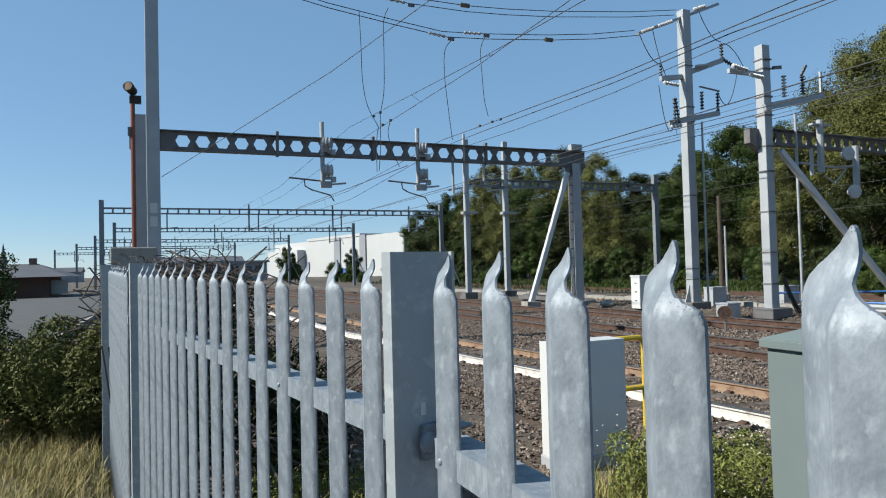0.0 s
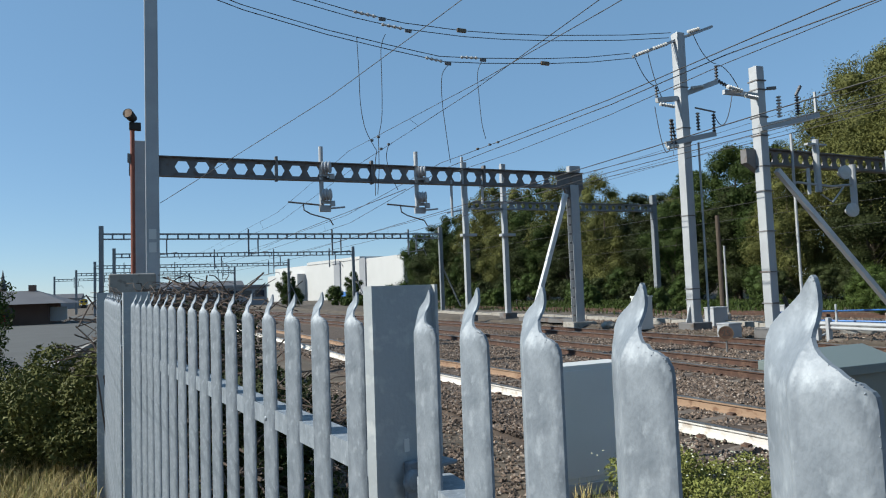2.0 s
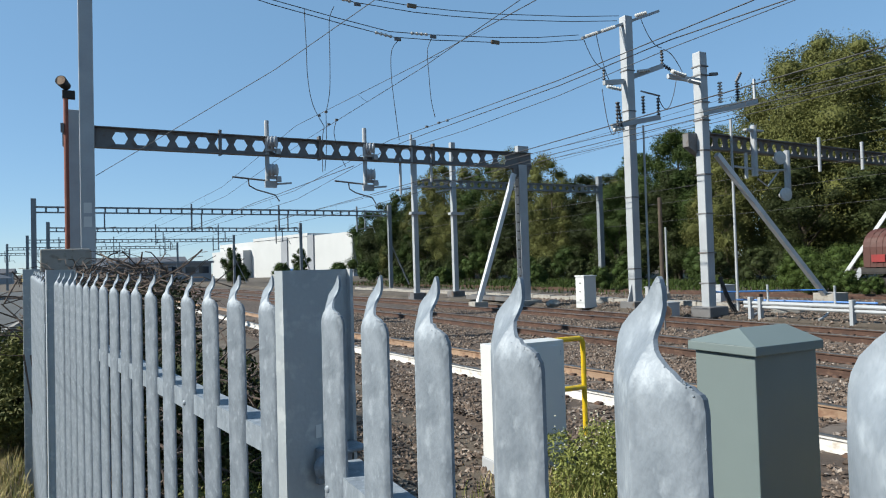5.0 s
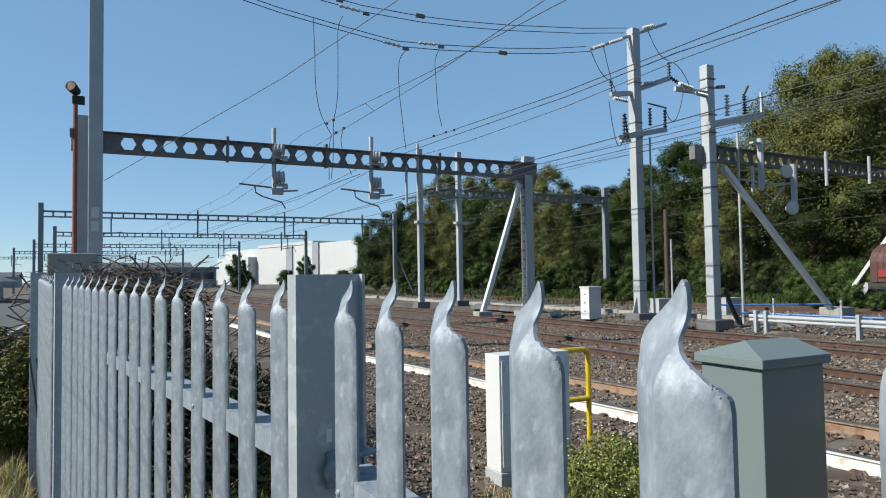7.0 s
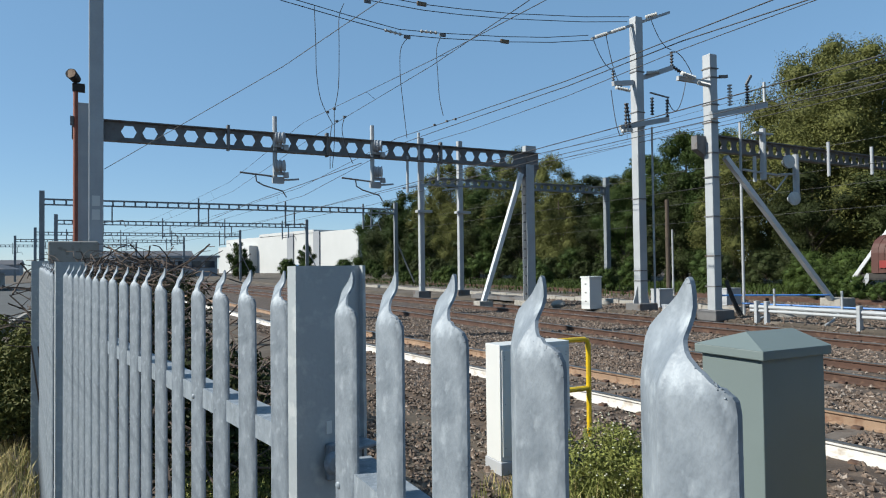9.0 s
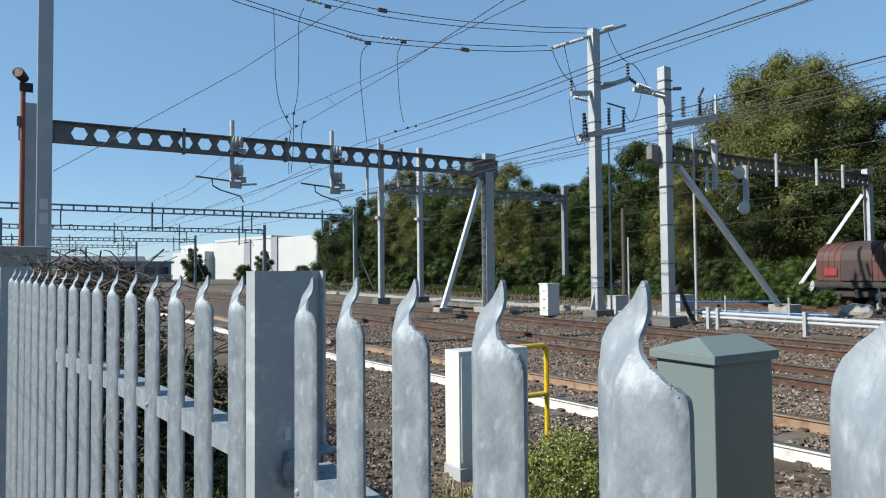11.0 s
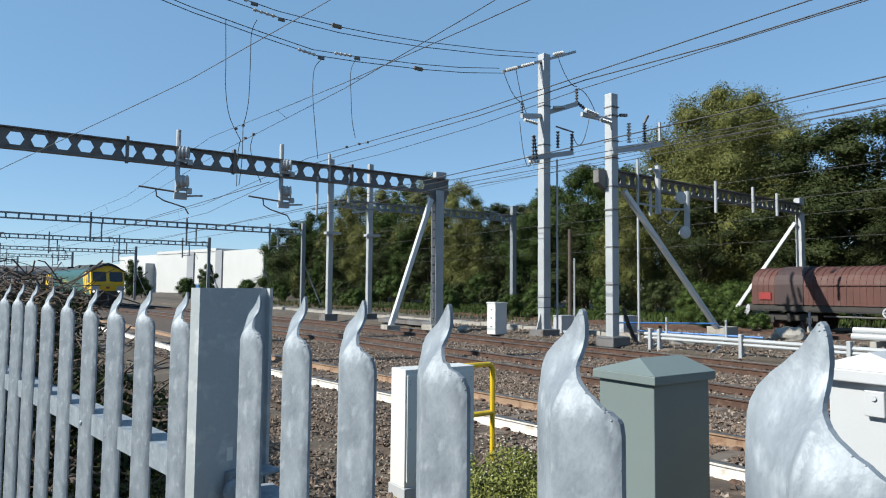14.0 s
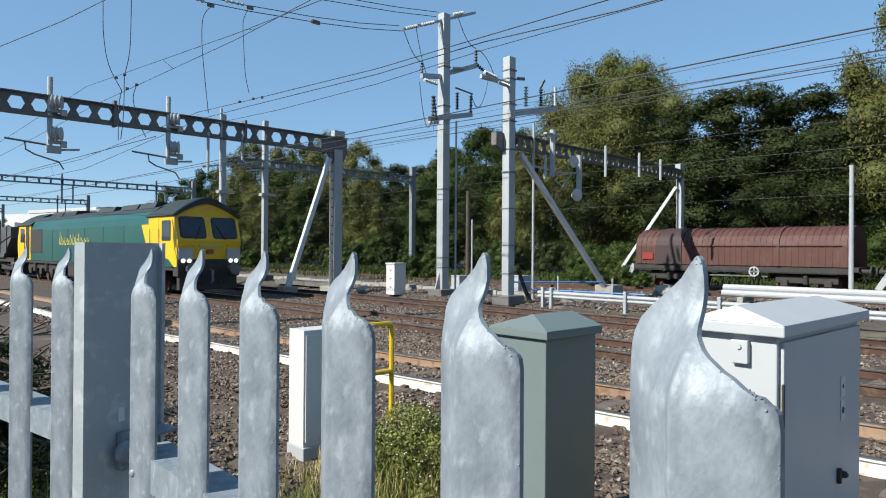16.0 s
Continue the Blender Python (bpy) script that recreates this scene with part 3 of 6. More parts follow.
def white_cabinet():
    c = thing("signal_cabinet", "light grey signalling cabinet with sloping lid and warning labels", "cabinet", at=pose(4.22, 1.92, -0.25))
    w, d, h = 1.25, 0.40, 1.67
    part("body", Mesh().box(0.02, w - 0.02, 0.02, d - 0.02, 0.1, h, 0.006), PALE_CAB, c)
    L = Mesh()
    e, t = 0.03, h + 0.055
    L.box(-e, w + e, -e, d + e, h, t, 0.006)
    L.add([(-e, -e, t), (w + e, -e, t), (w + e, d + e, t), (-e, d + e, t), (0.05, d * 0.55, t + 0.075), (w - 0.05, d * 0.55, t + 0.075)], [(0, 1, 5, 4), (1, 2, 5), (2, 3, 4, 5), (3, 0, 4)])
    part("lid", L, PALE_CAB, c, "sloping overhanging lid")
    door = part("door", Mesh().box(0.05, w - 0.04, 0.0, 0.022, 0.14, h - 0.03, 0.004), PALE_CAB, c, "shaded grey door")
    part("handle", Mesh().box(0.80, 0.83, -0.02, 0.0, 0.82, 0.90, 0.004).lathe((0.86, 0, 0.86), [(0, 0.022), (-0.03, 0.018), (-0.04, 0.008)], 10, (0, 1, 0)), DARK, door, "black swing handle")
    part("hinge", Mesh().box(0.03, 0.05, -0.006, 0.004, 1.25, 1.45, 0.002), DARK, door)
    for z in (1.33, 1.20):
        S = Mesh().box(0.86, 0.93, -0.004, -0.001, z - 0.055, z + 0.055)
        lab = part("warning_label", S, WHITE_CAB, door, "pale warning label with a small dark symbol")
        part("symbol", Mesh().tube((0.895, -0.005, z), (0.895, -0.0045, z), 0.02, n=3 if z > 1.3 else 12), DARK, lab)
    H = Mesh().box(-0.012, 0.02, 0.14, 0.22, h - 0.14, h - 0.03, 0.004)
    H.tube((-0.02, 0.18, h - 0.06), (0.0, 0.18, h - 0.06), 0.012)
    part("lock_plate", H, PALE_CAB, c, "folded lock plate with a keyhole")
    part("plinth", Mesh().box(-0.05, w + 0.05, -0.05, d + 0.05, -0.15, 0.1, 0.01), CONC, c, "concrete plinth")


def yellow_hoop(x, y, h, length, ang, label):
    c = thing("hand_rail", label, "handrail", "yellow handrails", at=pose(x, y, -0.3, 0, 0, ang))
    R = 0.030
    pts = [(0, 0, 0), (0, 0, h - 0.06), (-0.018, 0, h - 0.018), (-0.06, 0, h), (-length, 0, h)]
    M = Mesh().path(pts, R, 10)
    for p in pts[1:4]:
        M.lathe((p[0], p[1], p[2] - R), [(0, 0.004), (R * 0.4, R * 0.93), (R, R), (R * 1.6, R * 0.93), (2 * R, 0.004)], 10)
    part("hoop", M, YELLOW, c)
    part("mid_bar", Mesh().tube((0, 0, h * 0.55), (-length, 0, h * 0.55), R, n=10), YELLOW, c)
    part("post", Mesh().tube((-length, 0, 0), (-length, 0, h), R, n=10), YELLOW, c)
    return c


green_cabinet()
small_box()
white_cabinet()
yellow_hoop(5.97, 6.9, 1.245, 1.25, 0, "bright yellow tubular handrail beside the box")
yellow_hoop(5.35, 3.18, 1.12, 0.5, 90, "yellow tubular handrail beside the signalling cabinet")


# ---------- masts and gantries ----------
def castellated(name, L, depth, parent, material, n, wide=0.30, first=None, step=None):
    """A beam along x with a row of six-sided holes through its web; it hangs from z = 0 down to -depth."""
    M = Mesh()
    tf, tw = 0.04, 0.05
    zt, zb = -tf, -depth + tf
    zm, r = (zt + zb) / 2, depth * 0.285
    step = step or L / n
    first = step / 2 if first is None else first

    def hexagon(cx):
        return [(cx - r * 1.2, zm), (cx - r * 0.66, zm + r), (cx + r * 0.66, zm + r), (cx + r * 1.2, zm), (cx + r * 0.66, zm - r), (cx - r * 0.66, zm - r)]

    for k in range(n):
        cx = first + k * step
        x0, x1 = cx - step / 2, cx + step / 2
        outer = [(x0, zm), (x0, zt), (x1, zt), (x1, zm), (x1, zb), (x0, zb)]
        for t in (-tw / 2, tw / 2):
            M.add([(u, t, v) for u, v in hexagon(cx) + outer], [(i, (i + 1) % 6, 6 + (i + 1) % 6, 6 + i) for i in range(6)])
        M.add([(u, t, v) for t in (-tw / 2, tw / 2) for u, v in hexagon(cx)], [(i, (i + 1) % 6, 6 + (i + 1) % 6, 6 + i) for i in range(6)])
    for a, b in ((0.0, first - step / 2), (first + (n - 0.5) * step, L)):
        if b - a > 0.02:
            M.box(a, b, -tw / 2, tw / 2, zb, zt)
    for z0, z1 in ((-tf, 0), (-depth, -depth + tf)):
        M.box(0, L, -wide / 2, wide / 2, z0, z1)
    return part(name, M, material, parent)


def h_column(parent, x, y, z0, z1, w=0.30, d=0.30, material=None, name="column"):
    M = Mesh()
    t = 0.022
    M.box(x - w / 2, x + w / 2, y - d / 2, y - d / 2 + t, z0, z1)
    M.box(x - w / 2, x + w / 2, y + d / 2 - t, y + d / 2, z0, z1)
    M.box(x - 0.012, x + 0.012, y - d / 2 + t, y + d / 2 - t, z0, z1)
    return part(name, M, material or STEEL, parent)


def tensioner(parent, x, y, z):
    """A drop tube with two spring drums and the registration arm under it."""
    p = part("drop_tube", Mesh().tube((x, y, z - 2.6), (x, y, z), 0.09, n=10), STEEL, parent, "pale drop tube")
    for dz in (-0.9, -2.0):
        M = Mesh().lathe((x + 0.02, y - 0.22, z + dz), [(0, 0.05), (0.01, 0.25), (0.04, 0.25), (0.06, 0.21), (0.12, 0.21), (0.14, 0.25), (0.17, 0.25), (0.19, 0.20), (0.26, 0.20), (0.28, 0.24), (0.31, 0.24), (0.33, 0.06)], 20, (1, -0.55, 0))
        part("tension_drum", M, GREY_CAB, p, "pale grooved tensioning drum")
        part("drum_plate", Mesh().box(x - 0.08, x + 0.5, y - 0.20, y - 0.09, z + dz - 0.34, z + dz - 0.22).box(x + 0.30, x + 0.48, y - 0.3, y - 0.12, z + dz - 0.45, z + dz - 0.30), STEEL, p)
    M = Mesh().bar((x, y, z - 2.55), (x + 0.95, y, z - 2.45), 0.07, 0.07).bar((x + 0.9, y, z - 1.3), (x + 0.9, y, z - 2.6), 0.06, 0.09)
    M.box(x - 0.1, x + 0.35, y - 0.1, y + 0.1, z - 2.65, z - 2.4)
    part("bracket", M, STEEL, p)
    A = Mesh().path([(x - 1.35, y, z - 2.28), (x - 0.1, y, z - 2.38)], 0.035)
    A.path([(x - 0.75, y, z - 2.36), (x - 0.72, y, z - 2.6), (x - 0.45, y, z - 2.75), (x + 0.3, y, z - 2.95), (x + 0.45, y, z - 3.2)], 0.028)
    part("registration_arm", A, STEEL_DK, p)


def portal_near():
    Y = 27.2
    g = thing("gantry", "portal gantry with a dark castellated beam over the tracks", "gantry")
    b = castellated("beam", 18.6, 0.76, g, STEEL_DK, 24, 0.30, 0.80, 0.7026)
    b.matrix_world = pose(0.85, Y, 7.15)
    for x in (5.1, 9.0, 14.2):
        part("stiffener", Mesh().box(x - 0.05, x + 0.05, Y - 0.13, Y + 0.13, 6.33, 7.30), STEEL_DK, g)
    part("end_plate", Mesh().box(-0.15, 0.85, Y - 0.14, Y + 0.14, 6.39, 7.15), STEEL_DK, g)
    part("column", Mesh().box(0.0, 0.42, Y - 0.2, Y + 0.2, -0.1, 7.65, 0.02), STEEL, g, "pale steel box column")
    h_column(g, 18.85, Y, 0.0, 6.55, 0.45, 0.40)
    part("cap", Mesh().box(18.65, 19.25, Y - 0.14, Y + 0.14, 7.18, 7.46, 0.01), STEEL, g)
    k = part("knee_bracket", Mesh().prism([(18.3, 6.54), (19.45, 6.54), (19.2, 6.0), (18.55, 6.0)], 'y', Y - 0.1, Y + 0.1), STEEL_DK, g)
    part("raking_strut", Mesh().bar((18.4, Y - 0.1, 6.1), (16.25, Y - 0.1, 0.1), 0.2, 0.2), STEEL_PALE, g, "slanting pale strut")
    part("strut_foot", Mesh().box(15.9, 16.6, Y - 0.4, Y + 0.2, -0.15, 0.18, 0.02), CONC, g)
    part("footing", Mesh().box(18.3, 19.5, Y - 0.5, Y + 0.5, -0.15, 0.12, 0.02), CONC, g)
    tensioner(g, 6.88, Y, 7.80)
    tensioner(g, 10.98, Y, 7.78)
    for x, z0, z1 in ((13.15, 5.2, 7.65), (14.1, 5.6, 6.6), (12.6, 5.0, 6.6)):
        part("drop_tube", Mesh().tube((x, Y, z0), (x, Y, z1), 0.06, n=8), STEEL, g)
    L = Mesh()
    for k in range(14):
        L.box(18.40, 18.48, Y - 0.34, Y - 0.25, 0.4 + 0.42 * k, 0.47 + 0.42 * k)
    L.bar((18.44, Y - 0.30, 0.2), (18.44, Y - 0.30, 6.2), 0.05, 0.05)
    part("cable_guard", L, STEEL_DK, g)


def portal_right():
    Y = 16.6
    g = thing("gantry", "castellated portal beam reaching from a mast over the sidings", "gantry")
    b = castellated("beam", 17.5, 0.55, g, STEEL_DK, 30)
    b.matrix_world = pose(19.2, Y, 6.07, 0, -1.35, 7.8)
    h_column(g, 36.4, 18.95, 0, 6.0, 0.35, 0.3)
    part("cap", Mesh().box(36.1, 36.6, 18.8, 19.1, 6.42, 6.8), STEEL, g)
    part("raking_strut", Mesh().bar((36.2, 19.1, 5.5), (35.3, 22.6, 0.05), 0.16, 0.16), STEEL_PALE, g, "slanting pale strut behind the wagons")
    part("raking_strut", Mesh().bar((19.6, Y - 0.12, 5.35), (25.2, Y - 0.12, 0.25), 0.17, 0.17), STEEL_PALE, g, "long slanting pale strut")
    part("strut_foot", Mesh().box(25.0, 25.9, Y - 0.5, Y + 0.3, -0.1, 0.42, 0.02), CONC, g)
    part("haunch", Mesh().prism([(18.3, 6.0), (19.3, 6.0), (19.3, 5.2), (18.95, 5.2), (18.3, 5.55)], 'y', Y - 0.12, Y + 0.12), STEEL_DK, g)
    for x, z0, z1, r in ((21.65, 4.7, 6.5, 0.11), (23.4, 3.95, 5.7, 0.11), (21.2, 4.6, 5.5, 0.06), (25.3, 5.0, 6.3, 0.06), (28.0, 5.2, 6.3, 0.06), (29.9, 5.2, 6.2, 0.06)):
        part("drop_tube", Mesh().tube((x, Y, z0), (x, Y, z1), r, n=10), STEEL, g)
    part("crossarm", Mesh().box(21.2, 22.1, Y - 0.08, Y + 0.08, 6.3, 6.36), STEEL, g)
    for x, z in ((22.85, 4.05), (22.6, 5.35)):
        part("tension_drum", Mesh().lathe((x, Y - 0.35, z), [(0, 0.05), (0.02, 0.24), (0.1, 0.24), (0.14, 0.14), (0.3, 0.10)], 16, (0.2, 1, 0)), INSUL, g, "round white tensioning drum")
    part("registration_arm", Mesh().path([(20.6, Y, 5.0), (22.3, Y, 4.9), (23.4, Y, 5.0)], 0.04).path([(21.8, Y, 4.6), (22.3, Y, 4.35), (22.9, Y, 4.9)], 0.03), STEEL, g)
    part("earth_pole", Mesh().tube((20.5, Y, 0.0), (20.5, Y, 6.65), 0.045, n=8), STEEL, g)


def insulator(parent, p, q, n=6, r=0.075, core=0.03, material=None, name="insulator"):
    p, q = Vector(p), Vector(q)
    L = (q - p).length
    prof = []
    for k in range(n):
        a = L * (k + 0.15) / n
        prof += [(a, core), (a + L * 0.2 / n, r), (a + L * 0.45 / n, r * 0.9), (a + L * 0.6 / n, core)]
    return part(name, Mesh().lathe(p, prof, 10, q - p), material or INSUL, parent, smooth=False)


def clamps(parent, x, y, w, zs):
    for z in zs:
        part("band", Mesh().box(x - w / 2 - 0.03, x + w / 2 + 0.03, y - 0.2, y + 0.2, z, z + 0.04), STEEL_DK, parent)


def mast_tall():
    x, y, w = 19.62, 20.6, 0.58
    g = thing("mast", "tall galvanised steel mast carrying feeder arms and insulators", "mast", "feeder masts")
    part("shaft", Mesh().box(x - 0.19, x + 0.19, y - 0.18, y + 0.18, 0.2, 11.5, 0.025), STEEL, g)
    part("base_plate", Mesh().box(x - 0.45, x + 0.48, y - 0.4, y + 0.4, -0.1, 0.25, 0.03), STEEL_DK, g, "dark foot with anchor bolts")
    for t in (-1, 1):
        part("gusset", Mesh().prism([(x + t * 0.42, 0.25), (x + t * 0.19, 0.25), (x + t * 0.19, 0.95)], 'y', y - 0.02, y + 0.02), STEEL, g)
    clamps(g, x, y, 0.36, (1.1, 1.5, 4.3, 7.15, 7.7, 9.3))
    part("top_arm", Mesh().bar((17.4, y, 10.35), (21.4, y, 12.0), 0.10, 0.12, (0, 1, 0)), STEEL, g)
    insulator(g, (17.5, y - 0.1, 10.40), (18.1, y - 0.1, 10.64))
    insulator(g, (18.3, y - 0.1, 10.72), (19.0, y - 0.1, 11.0))
    insulator(g, (19.9, y - 0.25, 11.5), (20.5, y - 0.25, 11.72))
    part("left_arm", Mesh().bar((18.4, y, 8.75), (19.4, y, 8.9), 0.14, 0.18), STEEL, g)
    insulator(g, (18.35, y - 0.2, 8.55), (19.1, y - 0.2, 8.5))
    insulator(g, (18.42, y, 8.85), (18.42, y, 9.3), 4, 0.07, 0.03, INSUL_DK)
    part("right_arm", Mesh().bar((19.9, y, 9.15), (21.5, y, 9.75), 0.12, 0.2), STEEL, g)
    insulator(g, (19.95, y - 0.2, 9.3), (20.6, y - 0.2, 9.42))
    insulator(g, (21.5, y, 9.8), (21.5, y, 10.45), 5, 0.08, 0.035, INSUL_DK)
    insulator(g, (21.55, y, 9.8), (22.2, y, 9.55), 5, 0.08, 0.035, INSUL_DK)
    part("switch_arm", Mesh().bar((18.5, y - 0.25, 7.0), (21.0, y - 0.25, 7.55), 0.10, 0.2), STEEL, g)
    for xx in (20.1, 20.9):
        insulator(g, (xx, y - 0.3, 7.6), (xx, y - 0.3, 8.35), 6, 0.08, 0.035, INSUL_DK)
    part("switch_blade", Mesh().bar((20.0, y - 0.3, 8.5), (21.0, y - 0.3, 8.4), 0.05, 0.05), STEEL_DK, g)
    for xx, t in ((18.75, 0.0), (18.95, 0.15)):
        insulator(g, (xx, y - 0.3, 7.0), (xx - t, y - 0.3, 8.0), 7, 0.07, 0.03, INSUL_DK)
    insulator(g, (18.5, y - 0.3, 6.85), (19.1, y - 0.3, 6.95), 4)
    part("conduit", Mesh().tube((20.25, y - 0.1, 0.2), (20.25, y - 0.1, 7.2), 0.04, n=8), STEEL, g)
    for p, q, sag in (((17.5, y, 10.3), (18.42, y, 9.3), 0.25), ((18.1, y, 10.6), (19.0, y, 8.6), 0.5), ((20.4, y, 11.6), (21.5, y, 10.5), 0.3), ((21.6, y, 10.45), (22.3, y - 0.3, 9.5), -0.2), ((22.3, y, 9.4), (20.9, y - 0.3, 8.4), 0.9), ((18.3, y, 8.5), (18.7, y - 0.3, 7.0), 0.9)):
        part("jumper_cable", Mesh().path(arc(p, q, sag), 0.016), WIRE, g)


def arc(p, q, sag, n=10):
    p, q = Vector(p), Vector(q)
    return [p.lerp(q, k / n) + Vector((0, 0, -4 * sag * (k / n) * (1 - k / n))) for k in range(n + 1)]


def mast_short():
    x, y = 18.87, 16.4
    g = thing("mast", "galvanised steel mast with switchgear arm holding the side gantry", "mast", "feeder masts")
    part("shaft", Mesh().box(x - 0.17, x + 0.17, y - 0.16, y + 0.16, 0.2, 8.7, 0.025), STEEL, g)
    part("base_plate", Mesh().box(x - 0.42, x + 0.45, y - 0.4, y + 0.4, -0.1, 0.25, 0.03), STEEL_DK, g, "dark foot on a footing")
    clamps(g, x, y, 0.32, (1.0, 2.0, 3.3, 4.6, 5.4, 6.4, 7.0, 7.9, 8.2))
    part("arm", Mesh().bar((17.3, y - 0.1, 7.72), (18.7, y - 0.1, 7.72), 0.1, 0.14), STEEL, g)
    insulator(g, (17.3, y - 0.25, 7.85), (17.95, y - 0.25, 7.75))
    insulator(g, (18.05, y - 0.25, 7.62), (18.6, y - 0.25, 7.58))
    part("switch_arm", Mesh().bar((18.6, y - 0.25, 6.62), (21.3, y - 0.25, 7.22), 0.12, 0.22), STEEL, g)
    insulator(g, (19.5, y - 0.25, 7.0), (19.5, y - 0.25, 7.75), 7, 0.085, 0.035, INSUL)
    insulator(g, (20.35, y - 0.25, 7.15), (20.35, y - 0.25, 7.8), 7, 0.085, 0.035, INSUL_DK)
    part("switch_blade", Mesh().bar((20.3, y - 0.25, 7.8), (20.55, y - 0.25, 8.15), 0.06, 0.08), STEEL_DK, g)
    part("end_post", Mesh().bar((21.2, y - 0.25, 7.1), (21.2, y - 0.25, 8.0), 0.07, 0.07, (1, 0, 0)), STEEL, g)
    part("bracket", Mesh().bar((19.1, y - 0.2, 7.95), (19.45, y - 0.2, 8.0), 0.08, 0.1), STEEL_DK, g)
    C = Mesh()
    for k in range(3):
        C.path(arc((19.15 + 0.05 * k, y - 0.2, 1.2), (19.45 + 0.1 * k, y - 0.45, 0.05), 0.1), 0.03)
    part("cable", C, DARK, g)


def pole_left():
    x, y = 0.73, 19.8
    g = thing("mast", "tall plain galvanised steel mast near the fence", "mast", "feeder masts")
    part("shaft", Mesh().box(x - 0.165, x + 0.165, y - 0.15, y + 0.15, -0.1, 11.6, 0.02), STEEL, g)
    for z in (3.2, 3.55):
        part("plate", Mesh().box(x - 0.09, x + 0.09, y - 0.162, y - 0.152, z - 0.13, z + 0.13), WHITE_CAB, g, "small white plate with illegible dark bars")
    part("top_arm", Mesh().bar((x - 0.3, y, 11.0), (x + 2.2, y, 11.3), 0.1, 0.14), STEEL, g)
    insulator(g, (x + 1.6, y, 11.2), (x + 2.4, y, 11.0))


def lamp_post():
    x, y = 0.0, 26.3
    g = thing("signal_lamp_post", "rusty red tubular post topped with a black and yellow lamp", "lamp post")
    part("post", Mesh().tube((x, y, -0.1), (x, y, 7.85), 0.075, n=10), ORANGE, g)
    H = Mesh().tube((x + 0.02, y + 0.05, 8.28), (x - 0.12, y - 0.35, 8.36), 0.15, 0.18, n=14)
    H.box(x - 0.1, x + 0.28, y - 0.1, y + 0.12, 7.85, 8.12, 0.02)
    part("lamp_head", H, DARK, g, "black round lamp housing")
    part("lens", Mesh().tube((x - 0.12, y - 0.352, 8.36), (x - 0.125, y - 0.362, 8.362), 0.15, n=14), RAIL_TAN, g, "dull amber lens")
    part("bracket", Mesh().box(x - 0.16, x - 0.06, y - 0.08, y + 0.08, 6.7, 7.0), STEEL_DK, g)


def far_gantry(y, x0, x1, z=7.05, depth=0.5, drops=4, group="far gantries", posts=True):
    g = thing("gantry", "distant slender lattice gantry spanning the tracks", "gantry", group)
    M = Mesh()
    M.box(x0, x1, y - 0.1, y + 0.1, z - 0.12, z)
    M.box(x0, x1, y - 0.1, y + 0.1, z - depth, z - depth + 0.1)
    n = int((x1 - x0) / 0.75)
    for k in range(n + 1):
        xx = x0 + (x1 - x0) * k / n
        M.box(xx - 0.06, xx + 0.06, y - 0.06, y + 0.06, z - depth + 0.1, z - 0.12)
    part("beam", M, STEEL_FAR, g)
    for xx in (x0, x1):
        part("column", Mesh().box(xx - 0.16, xx + 0.16, y - 0.15, y + 0.15, -0.2, z + 0.55), STEEL_FAR, g)
    part("raking_strut", Mesh().bar((x1, y, 4.2), (x1 + 1.8, y, 0.3), 0.1, 0.1), STEEL_FAR, g)
    for k in range(drops):
        xx = x0 + (x1 - x0) * (k + 0.55) / drops
        D = Mesh().box(xx - 0.06, xx + 0.06, y - 0.06, y + 0.06, z - 1.9, z + 0.35)
        D.box(xx + 0.7, xx + 0.8, y - 0.05, y + 0.05, z - 1.7, z - depth)
        D.path([(xx, y, z - 1.7), (xx + 1.5, y, z - 1.5), (xx + 1.7, y, z - 2.0)], 0.04)
        part("dropper_frame", D, STEEL_FAR, g)


def gantry_behind():
    Y = 37.0
    g = thing("gantry", "second portal with castellated beam behind the first", "gantry")
    b = castellated("beam", 13.8, 0.5, g, STEEL_FAR, 26)
    b.matrix_world = pose(18.3, Y, 7.15)
    part("column", Mesh().box(31.8, 32.15, Y - 0.15, Y + 0.15, -0.1, 7.8), STEEL_FAR, g)
    C = Mesh()
    for k in range(12):
        C.box(31.74, 31.80, Y - 0.22, Y - 0.15, 0.5 + 0.5 * k, 0.62 + 0.5 * k)
    part("cable_guard", C, STEEL_FAR, g)
    for xx in (17.75, 20.4):
        part("column", Mesh().box(xx - 0.15, xx + 0.15, Y - 0.15, Y + 0.15, -0.1, 9.5, 0.02), STEEL, g, "pale square column")
        part("arm", Mesh().bar((xx - 1.2, Y, 6.4), (xx + 0.6, Y, 6.75), 0.09, 0.09), STEEL, g)
        part("bracket", Mesh().box(xx - 0.35, xx + 0.6, Y - 0.3, Y + 0.1, 5.0, 5.15), STEEL, g)
        part("base_plate", Mesh().box(xx - 0.4, xx + 0.4, Y - 0.4, Y + 0.4, -0.1, 0.3), STEEL_DK, g)


portal_near()
portal_right()
mast_tall()
mast_short()
pole_left()
lamp_post()
gantry_behind()
far_gantry(56.8, -3.4, 24.3)
far_gantry(80.0, -4.0, 22.3)
far_gantry(105.0, -8.0, 18.7)
far_gantry(130.0, -13.0, 13.0)
far_gantry(158.0, -20.0, 6.0)



# ---------- overhead wires ----------
def wire(pts, r=0.013, label="thin dark overhead wire", cat="wire", group="overhead wires", name="overhead_wire"):
    return lone(name, Mesh().path(pts, r, 5), WIRE, label, cat, group)


